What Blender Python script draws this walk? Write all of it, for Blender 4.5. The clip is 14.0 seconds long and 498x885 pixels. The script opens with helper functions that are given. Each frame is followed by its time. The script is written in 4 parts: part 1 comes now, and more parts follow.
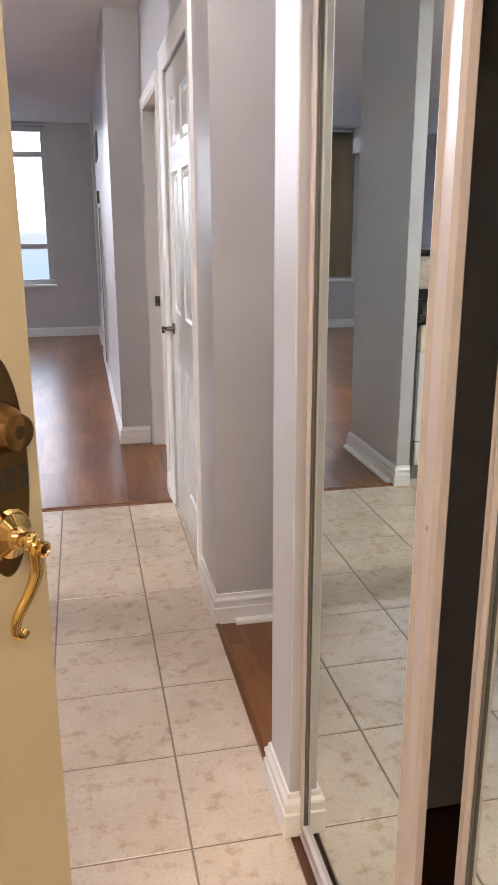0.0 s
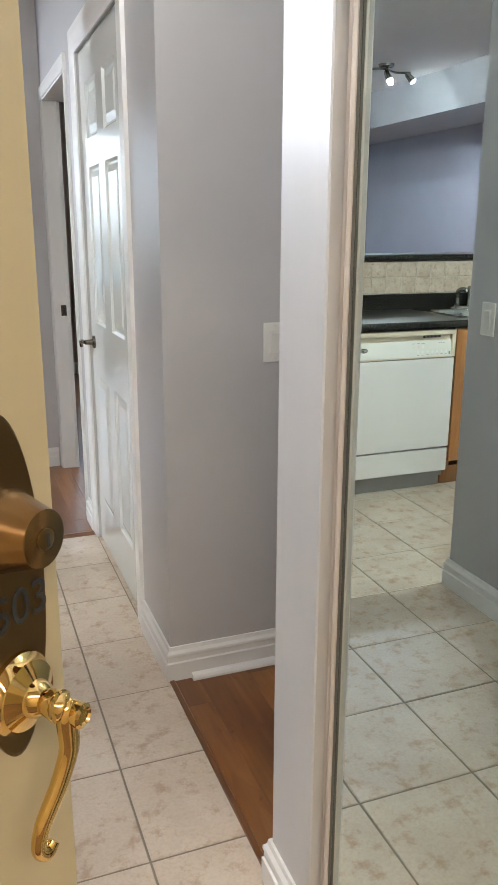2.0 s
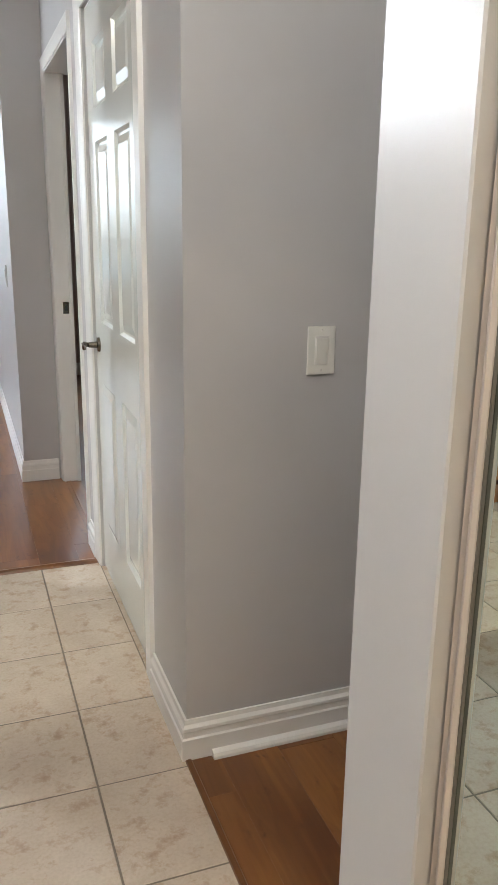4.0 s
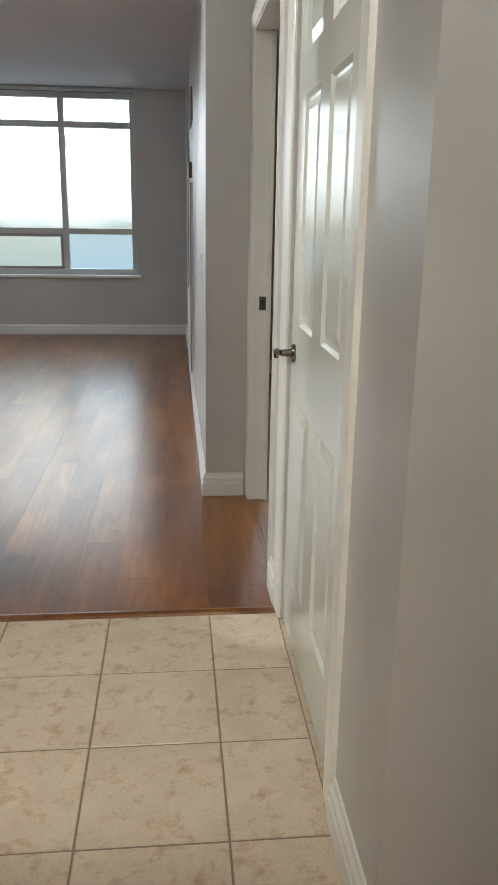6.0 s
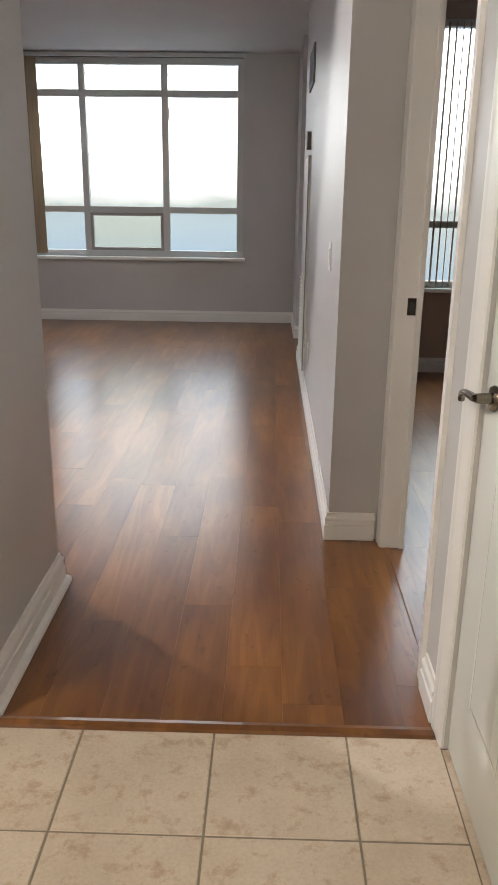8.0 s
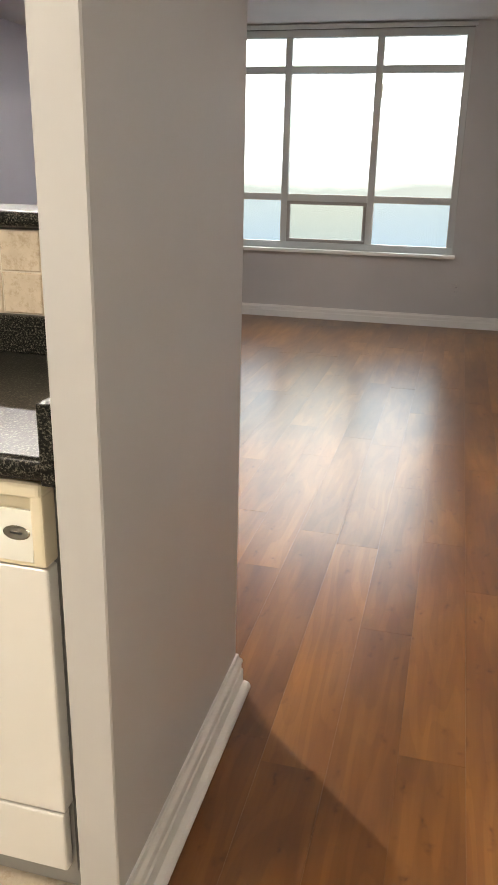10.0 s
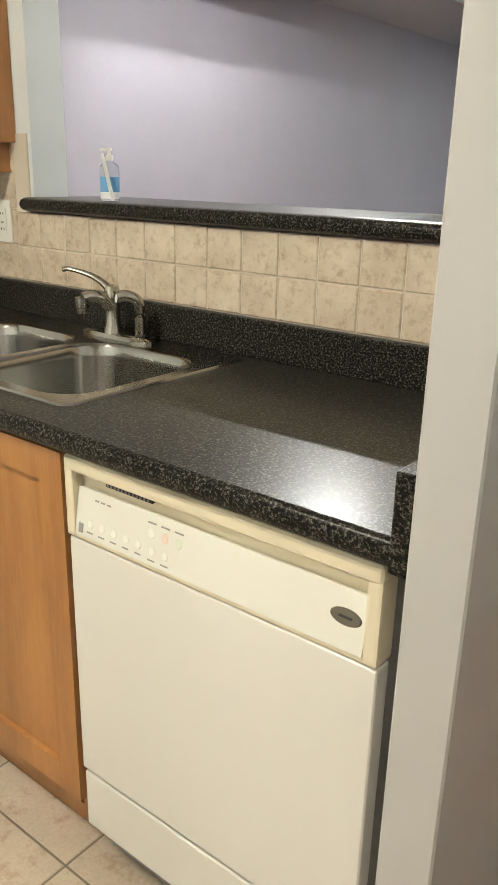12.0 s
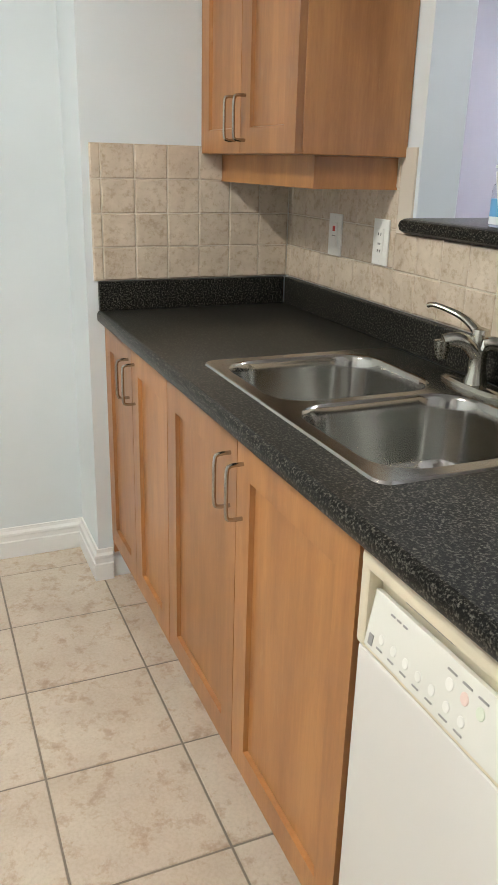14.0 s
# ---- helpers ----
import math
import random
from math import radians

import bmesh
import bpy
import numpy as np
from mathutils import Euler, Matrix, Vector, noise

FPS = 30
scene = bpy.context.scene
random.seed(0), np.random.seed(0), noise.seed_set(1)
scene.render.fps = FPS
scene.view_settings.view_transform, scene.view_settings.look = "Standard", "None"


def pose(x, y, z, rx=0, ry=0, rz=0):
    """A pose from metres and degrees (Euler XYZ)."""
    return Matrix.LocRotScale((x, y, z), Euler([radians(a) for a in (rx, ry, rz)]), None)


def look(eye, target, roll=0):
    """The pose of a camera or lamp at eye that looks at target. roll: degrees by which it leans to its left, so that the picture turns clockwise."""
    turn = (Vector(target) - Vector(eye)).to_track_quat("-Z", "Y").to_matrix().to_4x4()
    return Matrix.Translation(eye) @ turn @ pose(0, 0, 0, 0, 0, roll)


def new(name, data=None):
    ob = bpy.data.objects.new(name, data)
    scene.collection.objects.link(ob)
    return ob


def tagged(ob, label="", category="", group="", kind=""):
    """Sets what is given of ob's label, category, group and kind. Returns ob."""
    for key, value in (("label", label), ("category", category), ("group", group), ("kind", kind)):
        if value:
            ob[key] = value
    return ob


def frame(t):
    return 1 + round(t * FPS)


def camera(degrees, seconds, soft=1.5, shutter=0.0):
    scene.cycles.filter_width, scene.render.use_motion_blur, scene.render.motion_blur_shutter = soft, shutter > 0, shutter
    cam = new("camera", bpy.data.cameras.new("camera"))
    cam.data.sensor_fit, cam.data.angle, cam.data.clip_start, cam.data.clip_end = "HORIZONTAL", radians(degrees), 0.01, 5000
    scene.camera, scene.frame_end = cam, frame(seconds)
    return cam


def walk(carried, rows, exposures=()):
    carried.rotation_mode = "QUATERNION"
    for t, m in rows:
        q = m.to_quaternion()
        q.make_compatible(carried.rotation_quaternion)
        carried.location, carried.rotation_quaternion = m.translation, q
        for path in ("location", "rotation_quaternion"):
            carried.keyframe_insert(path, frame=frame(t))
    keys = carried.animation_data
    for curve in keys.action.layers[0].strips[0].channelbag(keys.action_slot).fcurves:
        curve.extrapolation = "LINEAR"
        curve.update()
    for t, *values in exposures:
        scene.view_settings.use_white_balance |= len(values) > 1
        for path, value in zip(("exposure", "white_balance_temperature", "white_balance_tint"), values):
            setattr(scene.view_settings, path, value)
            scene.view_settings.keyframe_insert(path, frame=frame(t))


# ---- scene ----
cam = camera(35.5, 14.0)
PATH = [
    (0, (0.026, 0.328, 1.39), (0.424, 2.212, 0.849), -0.2),
    (0.5, (-0.025, 0.432, 1.372), (0.434, 2.303, 0.835), 0.6),
    (1, (-0.09, 0.562, 1.382), (0.427, 2.417, 0.844), 0.2),
    (1.5, (-0.112, 0.644, 1.361), (0.492, 2.477, 0.836), 0.1),
    (2, (-0.106, 0.711, 1.371), (0.577, 2.516, 0.845), 0.2),
    (2.2, (-0.093, 0.744, 1.372), (0.604, 2.543, 0.844), 0.3),
    (4.3, (-0.028, 1.213, 1.323), (0.63, 3.026, 0.793), 1.1),
    (4.5, (-0.028, 1.252, 1.318), (0.6, 3.075, 0.787), 1.1),
    (5, (0.019, 1.402, 1.303), (0.537, 3.258, 0.766), 1.0),
    (5.1, (0.026, 1.44, 1.306), (0.52, 3.303, 0.771), 1.2),
    (5.5, (0.091, 1.575, 1.306), (0.441, 3.468, 0.761), 1.0),
    (6, (0.094, 1.761, 1.295), (0.281, 3.674, 0.74), 0.9),
    (6.5, (0.052, 1.935, 1.304), (0.14, 3.852, 0.743), 1.0),
    (7, (0.033, 2.094, 1.285), (0.063, 4.01, 0.713), 0.9),
    (7.2, (0.03, 2.173, 1.289), (0.04, 4.087, 0.71), 1.0),
    (9.3, (-0.157, 2.984, 1.326), (-0.366, 4.863, 0.675), 1.0),
    (9.5, (-0.181, 3.064, 1.33), (-0.448, 4.936, 0.678), 1.1),
    (9.9, (-0.246, 3.168, 1.311), (-0.684, 5.012, 0.671), 0.0),
    (10, (-0.266, 3.183, 1.327), (-0.731, 5.015, 0.674), 1.3),
    (10.5, (-0.344, 3.258, 1.322), (-0.968, 5.043, 0.671), 1.4),
    (11, (-0.421, 3.296, 1.316), (-1.157, 5.04, 0.669), 1.2),
    (11.5, (-0.455, 3.344, 1.316), (-1.354, 5.006, 0.66), 1.4),
    (12, (-0.462, 3.406, 1.319), (-1.621, 4.898, 0.661), 1.4),
    (12.5, (-0.455, 3.434, 1.319), (-1.872, 4.686, 0.666), 1.8),
    (13.2, (-0.474, 3.517, 1.337), (-2.098, 4.475, 0.67), 1.6),
    (14, (-0.638, 3.651, 1.355), (-2.369, 4.392, 0.68), 1.5),
]
EXPOSURES = [(0.0, 0.0, 6300, 20), (1.0, 0.0, 6000, 11), (2.2, -0.08, 5900, 8), (4.3, -0.12, 6200, 7), (5.5, -0.27, 6400, 4),
             (6.5, -0.45, 6600, 4), (7.2, -0.48, 6750, 8), (9.5, 0.0, 7400, 13), (11.0, -0.08, 7450, 3), (12.0, -0.1, 7050, 4), (14.0, -0.1, 6150, 7)]
walk(cam, [(t, look(eye, target, roll)) for t, eye, target, roll in PATH],
     exposures=EXPOSURES)

# ---------------------------------------------------------------- light
CEIL = 2.58
world = bpy.data.worlds.new("sky")
scene.world = world
world.use_nodes = True
wt = world.node_tree
sky = wt.nodes.new("ShaderNodeTexSky")
sky.sky_type, sky.sun_disc = "NISHITA", False
sky.sun_elevation, sky.sun_rotation = radians(35), radians(200)
sky.dust_density = 4.0
wt.links.new(sky.outputs[0], wt.nodes["Background"].inputs[0])
wt.nodes["Background"].inputs[1].default_value = 0.1


def lamp(name, kind, m, watts, colour, size=0.1, size_y=0.0, spread=180.0, cone=90.0):
    data = bpy.data.lights.new(name, kind)
    data.energy, data.color = watts, colour
    if kind == "AREA":
        data.shape, data.size, data.size_y, data.spread = "RECTANGLE", size, size_y or size, radians(spread)
    else:
        data.shadow_soft_size = size
    if kind == "SPOT":
        data.spot_size, data.spot_blend = radians(cone), 0.4
    ob = new(name, data)
    ob.matrix_world = m
    return ob


SPOTLIGHT = (0.95, 0.97, 1.0)
DAY, WARM, COOL = (0.72, 0.86, 1.0), (1.0, 0.80, 0.58), (1.0, 0.95, 0.84)
HALL = (1.0, 0.95, 0.87)
lamp("window_daylight", "AREA", look((-1.5, 12.4, 3.9), (-1.5, 9.0, 0.6)), 205, DAY, 3.2, 1.8)
lamp("bedroom_daylight", "AREA", look((1.75, 9.9, 3.7), (1.75, 7.2, 0.6)), 170, DAY, 1.6, 1.4)
# hall lamp is unseen, added to brighten the hall walls and tiles
lamp("hall_fill", "POINT", pose(-0.15, 1.75, 2.45), 47, HALL, 0.11)
lamp("kitchen_bulb", "AREA", look((-1.75, 3.10, 2.455), (-1.75, 3.1001, 0)), 44, COOL, 0.24)
lamp("corridor_bulb", "AREA", look((-0.3, -0.7, 2.50), (-0.3, -0.6999, 0)), 92, WARM, 2.4, 0.2)

# ---------------------------------------------------------------- materials


def node_mat(name, colour, rough=0.5, metal=0.0):
    mat = bpy.data.materials.new(name)
    mat.use_nodes = True
    b = mat.node_tree.nodes["Principled BSDF"]
    b.inputs["Base Color"].default_value = (*colour, 1)
    b.inputs["Roughness"].default_value = rough
    b.inputs["Metallic"].default_value = metal
    return mat, mat.node_tree, b


def noise_tex(nt, scale, detail=4.0, rough=0.55, stretch=None, vec=None):
    n = nt.nodes.new("ShaderNodeTexNoise")
    n.inputs["Scale"].default_value, n.inputs["Detail"].default_value = scale, detail
    n.inputs["Roughness"].default_value = rough
    co = vec
    if co is None:
        tc = nt.nodes.new("ShaderNodeTexCoord")
        co = tc.outputs["Object"]
    if stretch:
        mp = nt.nodes.new("ShaderNodeMapping")
        mp.inputs["Scale"].default_value = stretch
        nt.links.new(co, mp.inputs[0])
        co = mp.outputs[0]
    nt.links.new(co, n.inputs["Vector"])
    return n


def ramp(nt, src, stops):
    r = nt.nodes.new("ShaderNodeValToRGB")
    while len(r.color_ramp.elements) < len(stops):
        r.color_ramp.elements.new(0.5)
    for e, (p, c) in zip(r.color_ramp.elements, stops):
        e.position, e.color = p, (*c, 1)
    nt.links.new(src, r.inputs[0])
    return r


def mix(nt, kind, fac, a, b):
    m = nt.nodes.new("ShaderNodeMix")
    m.data_type, m.blend_type = "RGBA", kind
    for sock, v in ((m.inputs[0], fac), (m.inputs[6], a), (m.inputs[7], b)):
        if isinstance(v, (int, float)):
            sock.default_value = v
        elif isinstance(v, tuple):
            sock.default_value = (*v, 1)
        else:
            nt.links.new(v, sock)
    return m.outputs[2]


def bump(nt, b, src, strength, dist=0.002):
    n = nt.nodes.new("ShaderNodeBump")
    n.inputs["Strength"].default_value, n.inputs["Distance"].default_value = strength, dist
    nt.links.new(src, n.inputs["Height"])
    nt.links.new(n.outputs[0], b.inputs["Normal"])


def rough_from(nt, b, src, lo, hi):
    m = nt.nodes.new("ShaderNodeMapRange")
    m.inputs["From Min"].default_value, m.inputs["From Max"].default_value = 0.3, 0.7
    m.inputs["To Min"].default_value, m.inputs["To Max"].default_value = lo, hi
    nt.links.new(src, m.inputs[0])
    nt.links.new(m.outputs[0], b.inputs["Roughness"])


def painted(name, colour, rough, grain=350.0, bumpy=0.12, vary=0.05):
    """Rolled paint: fine stipple and a faint broad unevenness."""
    mat, nt, b = node_mat(name, colour, rough)
    big = noise_tex(nt, 1.7, 3.0)
    fine = noise_tex(nt, grain, 2.0)
    lo = tuple(c * (1 - vary) for c in colour)
    hi = tuple(min(1, c * (1 + vary)) for c in colour)
    nt.links.new(ramp(nt, big.outputs[0], [(0.3, lo), (0.7, hi)]).outputs[0], b.inputs["Base Color"])
    bump(nt, b, fine.outputs[0], bumpy, 0.001)
    if vary > 0.025:
        rough_from(nt, b, big.outputs[0], rough - 0.035, rough + 0.035)
    return mat


WALL = painted("wall_paint", (0.52, 0.51, 0.515), 0.36)
KWALL = painted("kitchen_paint", (0.70, 0.74, 0.76), 0.42)
MAUVE = painted("mauve_paint", (0.47, 0.45, 0.52), 0.5)
BEDWALL = painted("bedroom_paint", (0.45, 0.36, 0.31), 0.5)
CEILING = painted("ceiling_paint", (0.70, 0.68, 0.67), 0.8, 120.0, 0.5, 0.03)
TRIM = painted("trim_paint", (0.80, 0.79, 0.77), 0.33, 200.0, 0.05, 0.03)
DOORWHITE = painted("door_paint", (0.70, 0.72, 0.69), 0.15, 160.0, 0.10, 0.03)
dn = DOORWHITE.node_tree
dg = noise_tex(dn, 1.0, 3.0, 0.55, (14.0, 14.0, 130.0))
bump(dn, dn.nodes["Principled BSDF"], dg.outputs[0], 0.22, 0.0012)
CREAM = painted("entry_door_paint", (0.50, 0.43, 0.28), 0.35, 260.0, 0.10, 0.05)
PLASTIC, _, _ = node_mat("white_plastic", (0.80, 0.79, 0.74), 0.3)
DARKPL, _, _ = node_mat("dark_plastic", (0.03, 0.03, 0.03), 0.4)
GREYPL, _, _ = node_mat("grey_plastic", (0.32, 0.31, 0.30), 0.4)
VENTMETAL, _, _ = node_mat("dark_vent_metal", (0.13, 0.12, 0.11), 0.45)
RED, _, _ = node_mat("red_button", (0.55, 0.03, 0.02), 0.4)
PINK, _, _ = node_mat("pink_button", (0.78, 0.62, 0.56), 0.4)
GREEN, _, _ = node_mat("pale_green_button", (0.68, 0.73, 0.60), 0.4)
# near-black colour puts the shade of the unlit closet into its back wall
BLACK, _, _ = node_mat("closet_shade", (0.02, 0.02, 0.02), 0.9)


def tile_mat():
    mat, nt, b = node_mat("floor_tile", (0.6, 0.5, 0.4), 0.25)
    info = nt.nodes.new("ShaderNodeObjectInfo")
    tc = nt.nodes.new("ShaderNodeTexCoord")
    off = nt.nodes.new("ShaderNodeVectorMath")
    off.operation = "MULTIPLY_ADD"
    nt.links.new(info.outputs["Random"], off.inputs[0])
    off.inputs[1].default_value = (37, 53, 11)
    nt.links.new(tc.outputs["Object"], off.inputs[2])
    broad = noise_tex(nt, 5.0, 5.0, 0.6, None, off.outputs[0])
    vein = noise_tex(nt, 19.0, 8.0, 0.70, None, off.outputs[0])
    speck = noise_tex(nt, 120.0, 3.0, 0.6, None, off.outputs[0])
    base = ramp(nt, broad.outputs[0], [(0.32, (0.555, 0.46, 0.365)), (0.68, (0.655, 0.56, 0.455))]).outputs[0]
    veins = ramp(nt, vein.outputs[0], [(0.30, (0.68, 0.58, 0.50)), (0.41, (0.87, 0.81, 0.76)), (0.48, (1, 1, 1))]).outputs[0]
    c = mix(nt, "MULTIPLY", 0.85, base, veins)
    c = mix(nt, "MULTIPLY", 0.25, c, ramp(nt, speck.outputs[0], [(0.35, (0.7, 0.66, 0.6)), (0.6, (1, 1, 1))]).outputs[0])
    nt.links.new(c, b.inputs["Base Color"])
    rough_from(nt, b, vein.outputs[0], 0.16, 0.25)
    bump(nt, b, broad.outputs[0], 0.12, 0.003)
    return mat


def wall_tile_mat():
    mat, nt, b = node_mat("wall_tile", (0.6, 0.5, 0.38), 0.22)
    info = nt.nodes.new("ShaderNodeObjectInfo")
    tc = nt.nodes.new("ShaderNodeTexCoord")
    off = nt.nodes.new("ShaderNodeVectorMath")
    off.operation = "MULTIPLY_ADD"
    nt.links.new(info.outputs["Random"], off.inputs[0])
    off.inputs[1].default_value = (31, 17, 71)
    nt.links.new(tc.outputs["Object"], off.inputs[2])
    broad = noise_tex(nt, 14.0, 4.0, 0.6, None, off.outputs[0])
    fine = noise_tex(nt, 45.0, 8.0, 0.7, None, off.outputs[0])
    base = ramp(nt, broad.outputs[0], [(0.3, (0.55, 0.45, 0.345)), (0.7, (0.70, 0.595, 0.475))]).outputs[0]
    c = mix(nt, "MULTIPLY", 0.7, base, ramp(nt, fine.outputs[0], [(0.32, (0.62, 0.54, 0.44)), (0.5, (1, 1, 1))]).outputs[0])
    nt.links.new(c, b.inputs["Base Color"])
    bump(nt, b, broad.outputs[0], 0.3, 0.003)
    return mat


def wood_mat(name, dark, light, rough, along, scale=1.0, obj=True, streak=0.5, blotch=0.0):
    """Grain along one axis; each board shifts the figure and the tone."""
    mat, nt, b = node_mat(name, light, rough)
    tc = nt.nodes.new("ShaderNodeTexCoord")
    co = tc.outputs["Object"]
    info = nt.nodes.new("ShaderNodeObjectInfo")
    off = nt.nodes.new("ShaderNodeVectorMath")
    off.operation = "MULTIPLY_ADD"
    nt.links.new(info.outputs["Random"], off.inputs[0])
    off.inputs[1].default_value = (41, 23, 67)
    nt.links.new(co, off.inputs[2])
    st = [9.0 * scale] * 3
    st[along] = 0.9 * scale
    grain = noise_tex(nt, 1.0, 6.0, 0.62, tuple(st), off.outputs[0])
    st2 = [110.0 * scale] * 3
    st2[along] = 3.0 * scale
    pores = noise_tex(nt, 1.0, 4.0, 0.6, tuple(st2), off.outputs[0])
    base = ramp(nt, grain.outputs[0], [(0.28, dark), (0.5, tuple((a + c) / 2 for a, c in zip(dark, light))), (0.72, light)]).outputs[0]
    c = mix(nt, "MULTIPLY", streak, base, ramp(nt, pores.outputs[0], [(0.35, (0.66, 0.55, 0.48)), (0.6, (1, 1, 1))]).outputs[0])
    if blotch:
        st3 = [16.0] * 3
        st3[along] = 3.5
        flame = noise_tex(nt, 1.0, 5.0, 0.7, tuple(st3), off.outputs[0])
        c = mix(nt, "MULTIPLY", blotch, c, ramp(nt, flame.outputs[0], [(0.34, (0.72, 0.66, 0.60)), (0.50, (0.95, 0.94, 0.92)), (0.60, (1.12, 1.14, 1.18))]).outputs[0])
        scuff = noise_tex(nt, 1.0, 7.0, 0.75, tuple(v * 1.3 for v in st3), off.outputs[0])
        worn = ramp(nt, scuff.outputs[0], [(0.60, (0, 0, 0)), (0.74, (0.32, 0.32, 0.32))]).outputs[0]
        c = mix(nt, "MIX", worn, c, (0.64, 0.42, 0.21))
    if obj:
        tone = ramp(nt, info.outputs["Random"], [(0.0, (0.74, 0.71, 0.68)), (1.0, (1.0, 1.0, 1.0))]).outputs[0]
        c = mix(nt, "MULTIPLY", 1.0, c, tone)
    nt.links.new(c, b.inputs["Base Color"])
    rough_from(nt, b, grain.outputs[0], rough - 0.001, rough + 0.006)
    b.inputs["Specular IOR Level"].default_value = 0.75
    bump(nt, b, pores.outputs[0], 0.03, 0.0006)
    return mat


def laminate_mat(name):
    """Printed maple boards: contour-like figure, pores, knots, and a tone of its own for each board."""
    mat, nt, b = node_mat(name, (0.3, 0.12, 0.03), 0.2)
    tc = nt.nodes.new("ShaderNodeTexCoord")
    info = nt.nodes.new("ShaderNodeObjectInfo")
    off = nt.nodes.new("ShaderNodeVectorMath")
    off.operation = "MULTIPLY_ADD"
    nt.links.new(info.outputs["Random"], off.inputs[0])
    off.inputs[1].default_value = (41, 23, 67)
    nt.links.new(tc.outputs["Object"], off.inputs[2])
    co = off.outputs[0]
    cloud = noise_tex(nt, 1.0, 3.0, 0.5, (7.0, 1.6, 7.0), co)
    field = noise_tex(nt, 1.0, 2.0, 0.5, (6.5, 0.9, 6.5), co)
    rings = nt.nodes.new("ShaderNodeMath")
    rings.operation = "MULTIPLY"
    nt.links.new(field.outputs[0], rings.inputs[0])
    rings.inputs[1].default_value = 48.0
    wave = nt.nodes.new("ShaderNodeMath")
    wave.operation = "SINE"
    nt.links.new(rings.outputs[0], wave.inputs[0])
    pores = noise_tex(nt, 1.0, 4.0, 0.6, (80.0, 4.0, 80.0), co)
    base = ramp(nt, cloud.outputs[0], [(0.30, (0.155, 0.053, 0.012)), (0.52, (0.245, 0.097, 0.023)), (0.72, (0.335, 0.144, 0.036))]).outputs[0]
    c = mix(nt, "MULTIPLY", 0.5, base, ramp(nt, wave.outputs[0], [(0.05, (0.74, 0.66, 0.58)), (0.35, (0.98, 0.97, 0.96)), (1.0, (1, 1, 1))]).outputs[0])
    c = mix(nt, "MULTIPLY", 0.35, c, ramp(nt, pores.outputs[0], [(0.36, (0.72, 0.62, 0.54)), (0.58, (1, 1, 1))]).outputs[0])
    knot = nt.nodes.new("ShaderNodeTexVoronoi")
    mp = nt.nodes.new("ShaderNodeMapping")
    mp.inputs["Scale"].default_value = (4.2, 1.5, 4.2)
    nt.links.new(co, mp.inputs[0])
    warp = noise_tex(nt, 14.0, 3.0, 0.6, None, co)
    bend = nt.nodes.new("ShaderNodeVectorMath")
    bend.operation = "MULTIPLY_ADD"
    nt.links.new(warp.outputs["Color"], bend.inputs[0])
    bend.inputs[1].default_value = (0.30, 0.30, 0.30)
    nt.links.new(mp.outputs[0], bend.inputs[2])
    nt.links.new(bend.outputs[0], knot.inputs["Vector"])
    c = mix(nt, "MULTIPLY", 0.85, c, ramp(nt, knot.outputs["Distance"], [(0.04, (0.45, 0.32, 0.24)), (0.11, (0.80, 0.72, 0.64)), (0.24, (1, 1, 1))]).outputs[0])
    tone = ramp(nt, info.outputs["Random"], [(0.0, (0.70, 0.66, 0.62)), (0.5, (0.88, 0.86, 0.84)), (1.0, (1.08, 1.08, 1.06))]).outputs[0]
    c = mix(nt, "MULTIPLY", 1.0, c, tone)
    nt.links.new(c, b.inputs["Base Color"])
    b.inputs["Specular IOR Level"].default_value = 0.85
    smear = noise_tex(nt, 3.0, 4.0, 0.6)
    rough_from(nt, b, smear.outputs[0], 0.276, 0.281)
    return mat


def speckled(name):
    """Black-grey laminate with granite specks."""
    mat, nt, b = node_mat(name, (0.03, 0.03, 0.03), 0.3)
    a = noise_tex(nt, 215.0, 3.0, 0.72)
    c = noise_tex(nt, 300.0, 2.0, 0.6)
    base = ramp(nt, a.outputs[0], [(0.43, (0.003, 0.003, 0.003)), (0.53, (0.016, 0.015, 0.013)), (0.64, (0.13, 0.122, 0.10))]).outputs[0]
    out = mix(nt, "ADD", 0.35, base, ramp(nt, c.outputs[0], [(0.58, (0, 0, 0)), (0.74, (0.09, 0.085, 0.07))]).outputs[0])
    nt.links.new(out, b.inputs["Base Color"])
    bump(nt, b, a.outputs[0], 0.02, 0.0004)
    rough_from(nt, b, c.outputs[0], 0.277, 0.29)
    b.inputs["Specular IOR Level"].default_value = 0.13
    return mat


def brushed(name, colour, rough, axis=0, amount=0.25):
    mat, nt, b = node_mat(name, colour, rough, 1.0)
    st = [400.0] * 3
    st[axis] = 6.0
    n = noise_tex(nt, 1.0, 3.0, 0.6, tuple(st))
    rough_from(nt, b, n.outputs[0], rough - 0.03, rough + 0.03)
    bump(nt, b, n.outputs[0], amount * 0.25, 0.0002)
    return mat


TILE, WTILE = tile_mat(), wall_tile_mat()
GROUT = painted("grout", (0.22, 0.185, 0.145), 0.9, 300.0, 0.3, 0.12)
WGROUT = painted("wall_grout", (0.64, 0.57, 0.48), 0.9, 300.0, 0.3, 0.08)
LAMINATE = laminate_mat("laminate_planks")
SEAM, _, _ = node_mat("plank_seam", (0.10, 0.04, 0.016), 0.7)
CABWOOD = wood_mat("cabinet_maple", (0.385, 0.162, 0.046), (0.52, 0.243, 0.077), 0.30, 2, 1.2, True, 0.2, 0.6)
GRANITE = speckled("granite_laminate")
STEEL = brushed("stainless_steel", (0.42, 0.41, 0.385), 0.16, 0)
